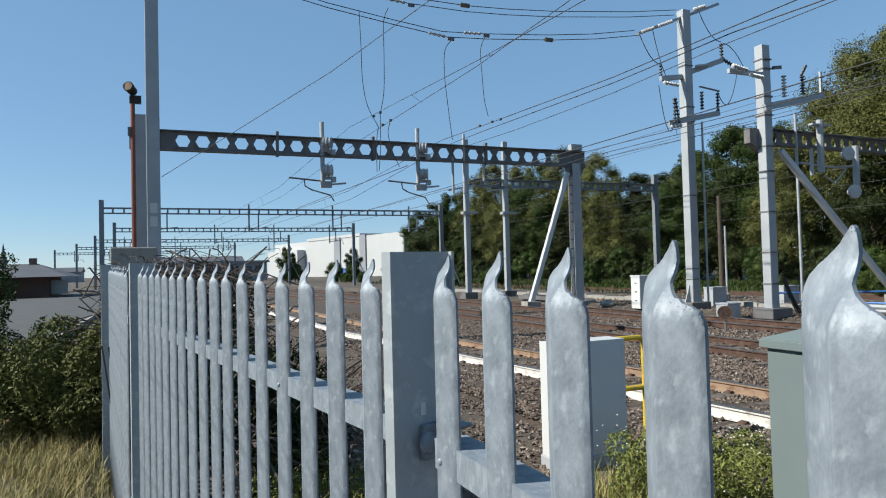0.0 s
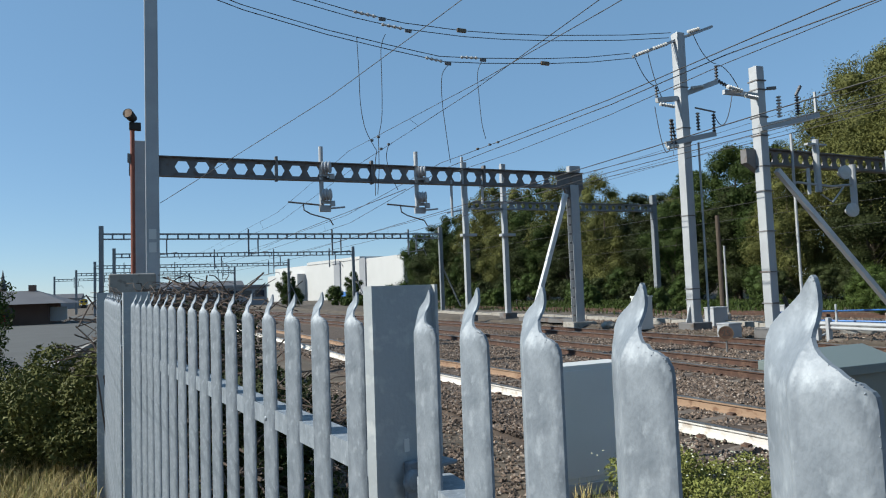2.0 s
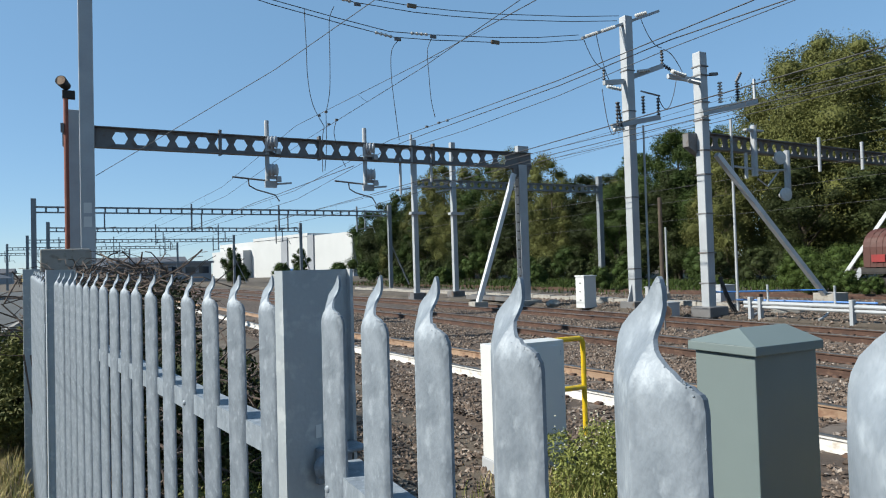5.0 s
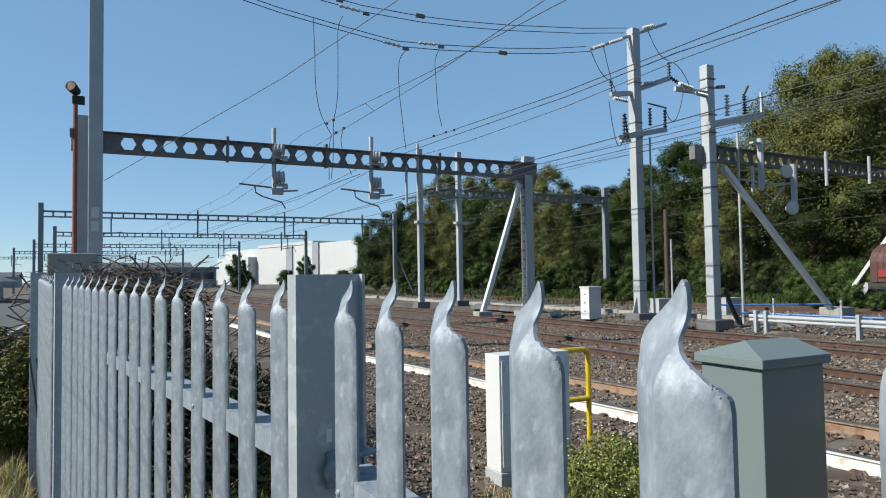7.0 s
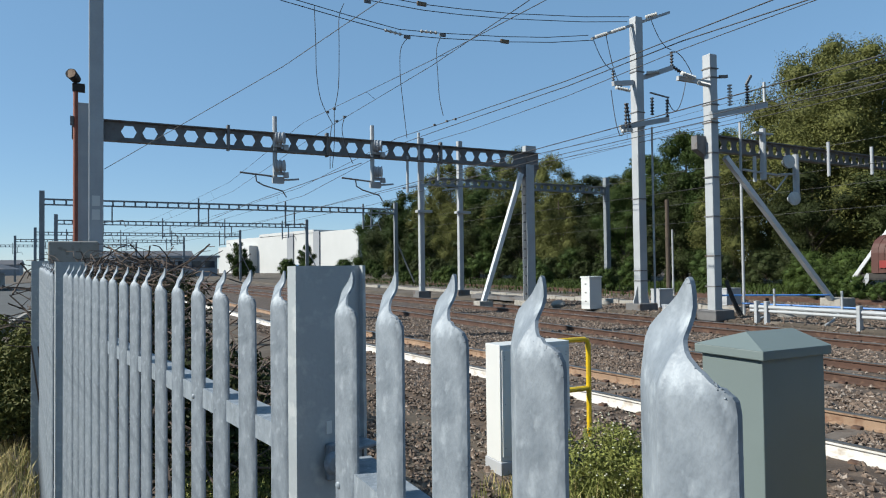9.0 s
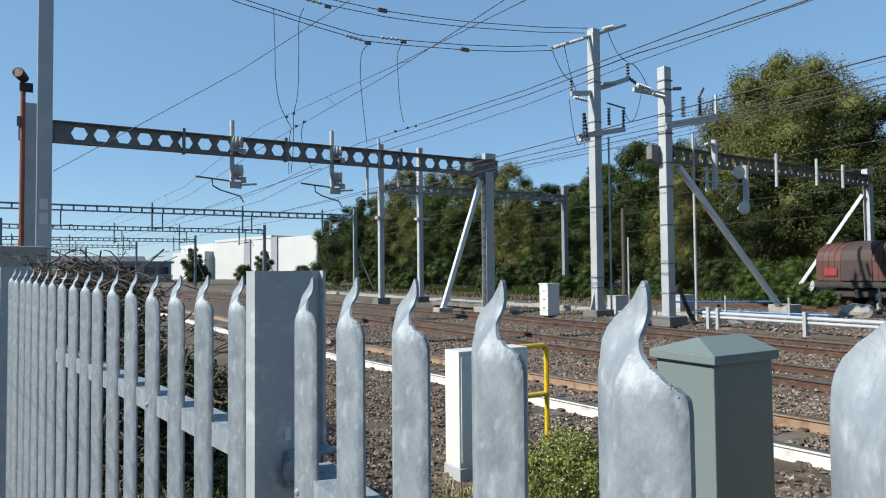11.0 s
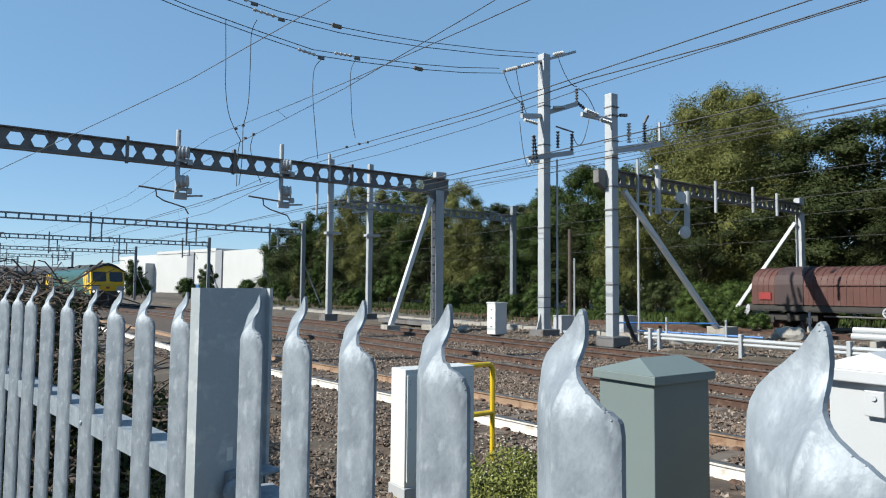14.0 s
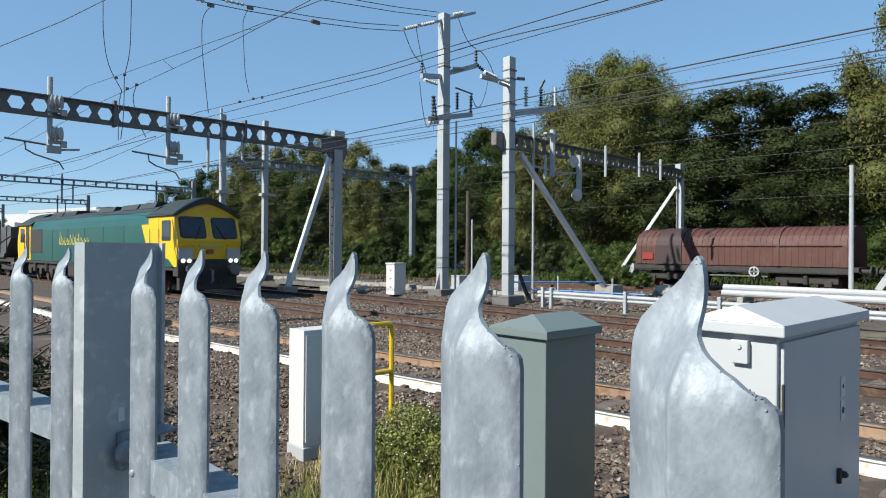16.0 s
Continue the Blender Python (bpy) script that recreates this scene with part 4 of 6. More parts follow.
def overhead_line(name, label, msg, contact, drops, r=0.013):
    """Messenger and contact wire with droppers between them."""
    t = thing(name, label, "overhead line", "overhead lines")
    part("messenger_wire", Mesh().path(msg, r, 5), WIRE, t)
    part("contact_wire", Mesh().path(contact, r, 5), WIRE, t)
    def at(line, y):
        for a, b in zip(line, line[1:]):
            if min(a[1], b[1]) <= y <= max(a[1], b[1]):
                k = (y - a[1]) / (b[1] - a[1])
                return Vector(a).lerp(Vector(b), k)
        return None
    for y in drops:
        a, b = at(msg, y), at(contact, y)
        if a and b:
            part("dropper", Mesh().tube(a, b, 0.006, n=4), WIRE, t)


def along(x, z0, ys):
    return [(x + bend(y), y, z0) for y in ys]


FAR = [40, 56.8, 68, 80, 92, 105, 117, 130, 144, 158, 200]
overhead_line("overhead_line", "overhead line above the whitewashed track", [(8.1, -10, 5.6), (8.1, 9.9, 6.55), (8.1, 15.4, 6.85), (8.1, 27.4, 7.72)] + along(8.0, 6.7, FAR), [(8.5, -10, 7.6), (8.4, 10.9, 7.0), (8.4, 16, 6.92), (8.4, 27.2, 7.1)] + along(8.2, 6.2, FAR), (15, 20, 45, 62, 72, 86), 0.009)
overhead_line("overhead_line", "overhead line with droppers above the running track", [(12.15, -10, 6.4), (12.15, 8.56, 6.70), (12.15, 11.25, 6.74), (12.15, 15.3, 6.79), (12.15, 22.9, 7.13), (12.15, 27.2, 7.35)] + along(12.15, 6.6, FAR), [(12.25, -10, 6.2), (12.25, 7.8, 6.46), (12.25, 11.35, 6.66), (12.25, 15.4, 6.68), (12.25, 23.3, 6.97), (12.3, 27.2, 7.1)] + along(12.3, 6.1, FAR), (45, 62, 72, 86))
overhead_line("overhead_line", "overhead line beside the masts", [(16.7, -10, 5.7), (16.7, 10.4, 6.02), (16.7, 14.6, 6.11), (16.7, 23.2, 6.33)] + along(16.7, 6.3, FAR), [(16.7, -10, 5.55), (16.7, 10.4, 5.86), (16.7, 14.6, 5.95), (16.7, 23, 6.09)] + along(16.7, 5.7, FAR), (8, 13, 18, 24, 34, 45))
wire([(8.17, 20.7, 5.09), (8.17, 38.4, 5.5), (7.6, 56.8, 5.4)])
wire([(12.2, -10, 5.0), (12.2, 27.2, 5.25), (11.2, 56.8, 5.3)])
wire([(12.9, -10, 6.4), (12.9, 8.2, 6.70), (12.9, 12, 6.75), (12.9, 16.3, 6.68), (12.9, 22, 6.78), (12.6, 27.2, 6.9)], 0.010)
wire([(20.5, -10, 6.6), (19.9, 16.4, 6.5), (18.0, 37, 6.6)], 0.012)
for x, z in ((34.0, 10.45), (34.0, 11.25), (34.0, 10.2), (38.0, 4.65), (38.0, 6.0), (30.0, 6.9), (27.0, 5.4)):
    wire([(x, -15, z), (x, 16.5, z + 0.1), (x + 0.3, 60, z), (51.0, 78, z - 0.4 if z > 8 else z)], 0.012)
wire([(0.92, 19.75, 4.38), (4.4, 15.06, 6.16), (5.84, 12.0, 6.96), (8.9, 5.4, 8.7)], 0.008, "thin slanting stay wire tied to the mast")


def feeder(points, label):
    t = thing("feeder_cable", label, "feeder cable", "feeder cables")
    part("cable", Mesh().path(points, 0.014, 5), WIRE, t)
    return t


UP = [(19.2, 20.5, 11.45), (17.0, 20.5, 11.1), (13.7, 20.5, 10.70), (11.8, 20.5, 10.54), (10.3, 20.5, 10.46), (8.2, 20.5, 10.47), (6.4, 20.4, 10.6), (3.0, 20.2, 11.05), (0.9, 19.9, 11.4)]
LO = [(17.4, 20.5, 10.27), (15.5, 20.5, 9.92), (13.6, 20.5, 9.67), (11.0, 20.5, 9.42), (9.55, 20.5, 9.33), (7.8, 20.5, 9.52), (5.68, 20.5, 9.79), (3.2, 20.3, 10.15), (0.9, 19.9, 10.6)]
f1 = feeder(UP, "upper feeder cable slung between the masts with clamps")
f2 = feeder([(a + 0.15, b + 0.3, c - 0.07) for a, b, c in UP], "upper feeder cable running beside its twin")
f3 = feeder(LO, "lower feeder cable with white insulators")
f4 = feeder([(a, b + 0.3, c + 0.28) for a, b, c in LO], "lower feeder cable running beside its twin")
for f, pts in ((f1, ((6.5, 20.4, 10.59), (7.3, 20.45, 10.53))), (f2, ((7.5, 20.75, 10.44), (8.3, 20.8, 10.40))), (f3, ((8.9, 20.5, 9.40), (9.55, 20.5, 9.33))), (f4, ((10.3, 20.8, 9.66), (11.0, 20.8, 9.70)))):
    insulator(f, pts[0], pts[1], 4, 0.055, 0.03, INSUL)
    p = Vector(pts[1]) + Vector((0.15, 0, -0.05))
    part("clamp", Mesh().box(p.x - 0.1, p.x + 0.12, p.y - 0.03, p.y + 0.03, p.z - 0.05, p.z + 0.05), STEEL_DK, f)
for f, p in ((f1, (10.25, 20.5, 10.46)), (f3, (13.45, 20.5, 9.66))):
    part("clamp", Mesh().box(p[0] - 0.16, p[0] + 0.16, p[1] - 0.04, p[1] + 0.04, p[2] - 0.06, p[2] + 0.06), CLAMP, f, "bronze joint clamp")


def smooth_line(pts, n=5):
    out = []
    P = [Vector(pts[0])] + [Vector(p) for p in pts] + [Vector(pts[-1])]
    for i in range(1, len(P) - 2):
        for k in range(n):
            t = k / n
            a, b, c, d = P[i - 1:i + 3]
            out.append(0.5 * ((2 * b) + (c - a) * t + (2 * a - 5 * b + 4 * c - d) * t * t + (3 * b - a - 3 * c + d) * t ** 3))
    return out + [P[-1]]


for pts in ([(6.71, 20.8, 9.95), (6.75, 20.8, 8.72), (6.77, 20.8, 7.80), (6.91, 20.8, 6.97), (7.26, 20.8, 6.30)], [(7.67, 20.8, 10.15), (7.51, 20.8, 9.69), (7.50, 20.8, 8.67), (7.47, 20.8, 7.49), (7.34, 20.8, 6.78)],
            [(9.86, 20.8, 9.36), (9.61, 20.8, 8.96), (9.58, 20.8, 8.13), (9.67, 20.8, 7.16), (9.80, 20.8, 6.03)], [(11.10, 20.8, 9.58), (10.93, 20.8, 9.14), (10.96, 20.8, 8.30), (11.02, 20.8, 7.46), (11.15, 20.8, 6.89)],
            [(7.26, 20.8, 6.30), (7.25, 21.0, 5.87), (7.24, 21.0, 4.90)], [(7.39, 21.0, 6.81), (7.38, 21.0, 5.73), (7.31, 21.0, 4.94)], [(7.73, 21.0, 6.58), (7.64, 21.0, 6.14), (7.80, 21.0, 5.52), (8.00, 21.0, 5.10)]):
    wire(smooth_line(pts), 0.012, "looped jumper cable hanging from the feeder", "cable", "jumper cables", "jumper_cable")
for p in ((7.17, 21.0, 6.68), (7.39, 21.0, 6.81), (7.73, 21.0, 6.58), (7.47, 21.0, 6.42), (11.39, 21.0, 6.76), (11.71, 21.0, 6.86), (10.92, 21.0, 6.59)):
    lone("wire_clamp", Mesh().box(p[0] - 0.045, p[0] + 0.045, p[1] - 0.04, p[1] + 0.04, p[2] - 0.03, p[2] + 0.035, 0.008), STEEL_DK, "small dark clamp on the overhead wire", "clamp", "wire clamps")


# ---------- line-side clutter across the tracks ----------
def small_white_cabinet():
    c = thing("relay_cabinet", "small white trackside cabinet with vents", "cabinet", at=pose(18.55, 22.4, -0.05))
    part("body", Mesh().box(0, 0.62, 0, 0.55, 0, 1.28, 0.01), WHITE_CAB, c)
    part("lid", Mesh().box(-0.03, 0.65, -0.03, 0.58, 1.28, 1.34, 0.01), WHITE_CAB, c)
    for z in (0.3, 0.65, 1.0):
        part("latch", Mesh().box(-0.015, 0.0, 0.2, 0.3, z, z + 0.05), STEEL_DK, c)


def speed_sign():
    c = thing("speed_sign", "small round brown speed sign reading 25 on a short post", "sign", at=pose(14.9, 14.45, -0.12, 0, 0, -44))
    part("post", Mesh().tube((0, 0.03, 0), (0, 0.03, 0.6), 0.025, n=8), STEEL_DK, c)
    d = part("disc", Mesh().tube((0, 0, 0.50), (0, -0.02, 0.50), 0.19, n=24), RUST, c, "brown disc with a pale rim")
    part("rim", Mesh().lathe((0, -0.015, 0.50), [(0, 0.19), (0.012, 0.195), (0.012, 0.17), (0, 0.17)], 24, (0, -1, 0)), CLAMP, d)
    cu = bpy.data.curves.new("number", 'FONT')
    cu.body, cu.size, cu.extrude, cu.align_x, cu.align_y = "25", 0.22, 0.002, 'CENTER', 'CENTER'
    cu.materials.append(DARK)
    o = new("number", cu)
    o.parent = d
    o.matrix_local = pose(0, -0.024, 0.50, 90, 0, 0)


def barrier():
    c = thing("pipe_barrier", "low white-grey pipe barrier on short posts", "barrier")
    for z, r in ((0.42, 0.06), (0.30, 0.05)):
        part("pipe", Mesh().tube((18.95, -6, z), (18.95, 15.1, z), r, n=10), STEEL, c)
    for y in (14.85, 14.5, 11.7, 8.8, 5.9, 3.0):
        part("post", Mesh().box(18.84, 19.0, y - 0.05, y + 0.05, -0.15, 0.60, 0.01), STEEL, c)
    b = thing("blue_pipe_run", "bright blue plastic pipe laid on bent brackets", "pipe")
    part("pipe", Mesh().tube((20.6, 12.0, 0.42), (20.3, 16.5, 0.40), 0.03, n=8), BLUE, b)
    part("pipe", Mesh().tube((23.5, 15.5, 0.62), (20.4, 17.8, 0.62), 0.03, n=8), BLUE, b)
    for x, y in ((19.8, 14.9), (19.6, 12.6)):
        part("bracket", Mesh().path([(x, y, 0.95), (x, y, 0.45), (x - 0.3, y + 0.1, 0.1), (x - 0.55, y + 0.15, 0.0)], 0.035, 7), STEEL, b)
    for z, x in ((0.32, 25.82), (0.32, 25.58), (0.525, 25.7)):
        lone("steel_pipe", Mesh().tube((x, -8, z), (x, 11.7, z), 0.12, n=12), GREY_CAB, "long pale grey steel pipe lying along the sidings", "pipe", "long pipes")
    for k in range(7):
        lone("pipe_support", Mesh().box(25.2, 26.2, -6 + 2.8 * k, -5.8 + 2.8 * k, -0.1, 0.205), CONC, "low concrete pipe support", "support", "pipe supports")


def rock(x, y, r, label="pale rounded boulder on the bare ground"):
    bm = bmesh.new()
    bmesh.ops.create_icosphere(bm, subdivisions=3, radius=r)
    for v in bm.verts:
        v.co *= 1 + 0.28 * noise.noise(v.co * (1.6 / r) + Vector((x, y, 0)))
        v.co.z *= 0.62
    me = bpy.data.meshes.new("boulder")
    bm.to_mesh(me)
    bm.free()
    me.materials.append(CONC)
    o = new("boulder", me)
    o.matrix_world = pose(x, y, r * 0.25 - 0.05)
    return tagged(o, label, "rock", "boulders")


small_white_cabinet()
speed_sign()
barrier()
for x, y, r in ((26.6, 14.4, 0.62), (21.2, 15.3, 0.5), (29, 11.0, 0.3), (18.9, 25.0, 0.3), (20.6, 24, 0.25)):
    rock(x, y, r)
for x, y, w, h, lab in ((18.0, 17.35, 0.55, 0.42, "low grey junction box beside the mast foot"), (21.6, 21.5, 0.75, 0.75, "grey equipment box on the far cess"), (25.0, 21.0, 0.9, 0.7, "grey equipment box on the far cess")):
    o = thing("equipment_box", lab, "box", "equipment boxes", at=pose(x, y, -0.06))
    part("body", Mesh().box(-w / 2, w / 2, -0.25, 0.25, 0, h, 0.015), GREY_CAB, o)
    part("lid", Mesh().box(-w / 2 - 0.02, w / 2 + 0.02, -0.27, 0.27, h, h + 0.05, 0.01), GREY_CAB, o)
for x, y, h, r, m, lab in ((23.8, 23.3, 4.75, 0.11, BARK, "dark wooden pole"), (24.3, 23.5, 3.4, 0.05, STEEL, "thin pale lamp pole"), (29.0, 8.4, 5.15, 0.09, STEEL, "tall white pole beside the wagons"), (30.5, 15.6, 1.0, 0.05, STEEL, "short pale marker post")):
    o = thing("pole", lab + " standing in the cess", "pole", at=pose(x, y, -0.05))
    part("shaft", Mesh().tube((0, 0, 0), (0, 0, h), r, r * 0.85, n=10), m, o)
    part("base", Mesh().lathe((0, 0, 0), [(0, r * 2.2), (0.35, r * 2.2), (0.4, r)], 12), CONC, o)
TR = Mesh()
for k in range(26):
    TR.box(21.8, 22.3, 18 + 1.6 * k + 0.02, 19.58 + 1.6 * k, -0.05, 0.13 + 0.03 * (k % 3))
lone("cable_trough", TR, CONC, "line of concrete cable trough lids on the far cess", "cable trough", kind="stuff")
SLP = Mesh()
for k in range(9):
    a = random.uniform(-8, 8)
    SLP.box(-1.25, 1.25, -0.12, 0.12, 0, 0.2, 0, pose(18.9 + 0.35 * (k % 3), 28.3 + 0.5 * k, 0.02 + 0.0 * k, 0, 0, a + 90))
lone("stacked_sleepers", SLP, STEEL_DK, "row of dark spare sleepers lying by the track", "sleepers", kind="stuff")


# ---------- hood wagons on the siding ----------
def wagon(y0, L):
    w = thing("covered_wagon", "rusty maroon steel hood wagon standing on the siding", "wagon", "siding wagons", at=pose(34.0, y0, 0))
    half = 1.33
    prof = [(-half, 1.22), (-half, 2.15)] + [(-half * math.cos(math.radians(a)), 2.15 + 0.88 * math.sin(math.radians(a))) for a in range(15, 180, 15)] + [(half, 2.15), (half, 1.22)]
    h = part("hood", Mesh().prism(prof, 'y', 0.55, L - 0.55), WAGON, w, "ribbed maroon telescopic hood", smooth=False)
    R = Mesh()
    n = int((L - 1.2) / 0.27)
    big = [(u * 1.012, 1.22 + (v - 1.22) * 1.012) for u, v in prof]
    for k in range(n):
        yy = 0.6 + (L - 1.2) * k / n
        R.prism(big, 'y', yy, yy + 0.07)
    tagged(part("rib", R, WAGON, h), kind="stuff")
    bg = [(u * 1.035, 1.20 + (v - 1.20) * 1.035) for u, v in prof]
    part("joint_frame", Mesh().prism(bg, 'y', L * 0.30, L * 0.30 + 0.12), WAGON, h)
    part("joint_frame", Mesh().prism(bg, 'y', L * 0.68, L * 0.68 + 0.12), WAGON, h)
    part("end_band", Mesh().prism([(u * 1.03, 1.22 + (v - 1.22) * 1.03) for u, v in prof], 'y', L - 3.1, L - 1.75), WAGON_DK, h, "dark band with illegible markings")
    part("red_patch", Mesh().box(-half - 0.06, -half - 0.035, L - 1.55, L - 0.95, 1.45, 1.80), RED, h, "bright red square patch")
    part("hand_rail", Mesh().bar((-half - 0.05, 0.8, 2.15), (-half - 0.05, L - 3.2, 2.15), 0.03, 0.05), WAGON, h)
    part("frame", Mesh().box(-1.2, 1.2, 0.2, L - 0.2, 1.0, 1.22, 0.02).box(-1.28, -1.15, 0.4, L - 0.4, 0.9, 1.2), DARK, w, "dark underframe")
    for yy in (2.3, L - 2.3):
        b = part("bogie", Mesh().box(-1.05, -0.85, yy - 1.3, yy + 1.3, 0.45, 0.8, 0.04).box(0.85, 1.05, yy - 1.3, yy + 1.3, 0.45, 0.8, 0.04).box(-0.85, 0.85, yy - 0.2, yy + 0.2, 0.5, 0.9), DARK, w)
        for s in (-0.9, 0.9):
            part("wheelset", Mesh().lathe((-0.80, yy + s, 0.46), [(0, 0.05), (0, 0.46), (0.12, 0.45), (0.13, 0.1), (1.47, 0.1), (1.48, 0.45), (1.60, 0.46), (1.60, 0.05)], 20, (1, 0, 0)), RUST, b)
            part("axle_box", Mesh().box(-1.14, -1.03, yy + s - 0.16, yy + s + 0.16, 0.32, 0.62, 0.03), DARK, b)
        part("spring", Mesh().lathe((-1.09, yy, 0.42), [(0, 0.11), (0.4, 0.11)], 10), DARK, b)
    part("brake_rod", Mesh().tube((-1.1, 3.9, 0.72), (-1.1, L - 3.9, 0.72), 0.04, n=6), STEEL_DK, w)
    for yy, d in ((0.2, -1), (L - 0.2, 1)):
        for s in (-0.87, 0.87):
            part("buffer", Mesh().lathe((s, yy, 1.05), [(0, 0.11), (0.35, 0.10), (0.36, 0.22), (0.42, 0.22)], 12, (0, d, 0)), DARK, w)
    part("hand_wheel", Mesh().lathe((-1.30, L * 0.40, 0.95), [(0, 0.24), (0.05, 0.24), (0.05, 0.17), (0, 0.17)], 18, (-1, 0, 0)).box(-1.34, -1.3, L * 0.40 - 0.25, L * 0.40 + 0.25, 0.92, 0.98).box(-1.34, -1.3, L * 0.40 - 0.03, L * 0.40 + 0.03, 0.75, 1.15), GREY_CAB, w, "white brake hand wheel")
    part("end_ladder", Mesh().bar((-1.25, L + 0.1, 0.3), (-1.25, L - 0.4, 1.15), 0.05, 0.25), GREY_CAB, w)


wagon(8.95, 11.1)
wagon(-2.75, 11.1)
sid = thing("railway_track", "rusty siding track half hidden in weeds", "railway track", "railway tracks")
for s in (-0.7175, 0.7175):
    part("rail", Mesh().box(34 + s - 0.035, 34 + s + 0.035, -20, 90, -0.12, 0.0), RUST, sid)
part("sleeper", Mesh().box(32.75, 35.25, 9, 9.25, -0.2, -0.02), SLEEPER, sid)
sid2 = thing("railway_track", "rusty siding track crossing bare soil", "railway track", "railway tracks")
for s in (-0.7175, 0.7175):
    part("rail", Mesh().box(29.5 + s - 0.035, 29.5 + s + 0.035, -20, 90, -0.04, 0.10), RUST, sid2)


# ---------- the freight locomotive ----------
def rounded(x0, x1, z0, z1, r, n=4):
    """A rectangle's outline with round corners."""
    out = []
    for cx, cz, a0 in ((x1 - r, z1 - r, 0), (x0 + r, z1 - r, 90), (x0 + r, z0 + r, 180), (x1 - r, z0 + r, 270)):
        for k in range(n + 1):
            a = math.radians(a0 + 90 * k / n)
            out.append((cx + r * math.cos(a), cz + r * math.sin(a)))
    return out


def arch(half, eave, crown_z, n=12):
    """A shallow roof arch from eave to eave."""
    return [(half * math.cos(math.pi * k / n), eave + (crown_z - eave) * (1 - abs(math.cos(math.pi * k / n)) ** 1.5)) for k in range(n + 1)]


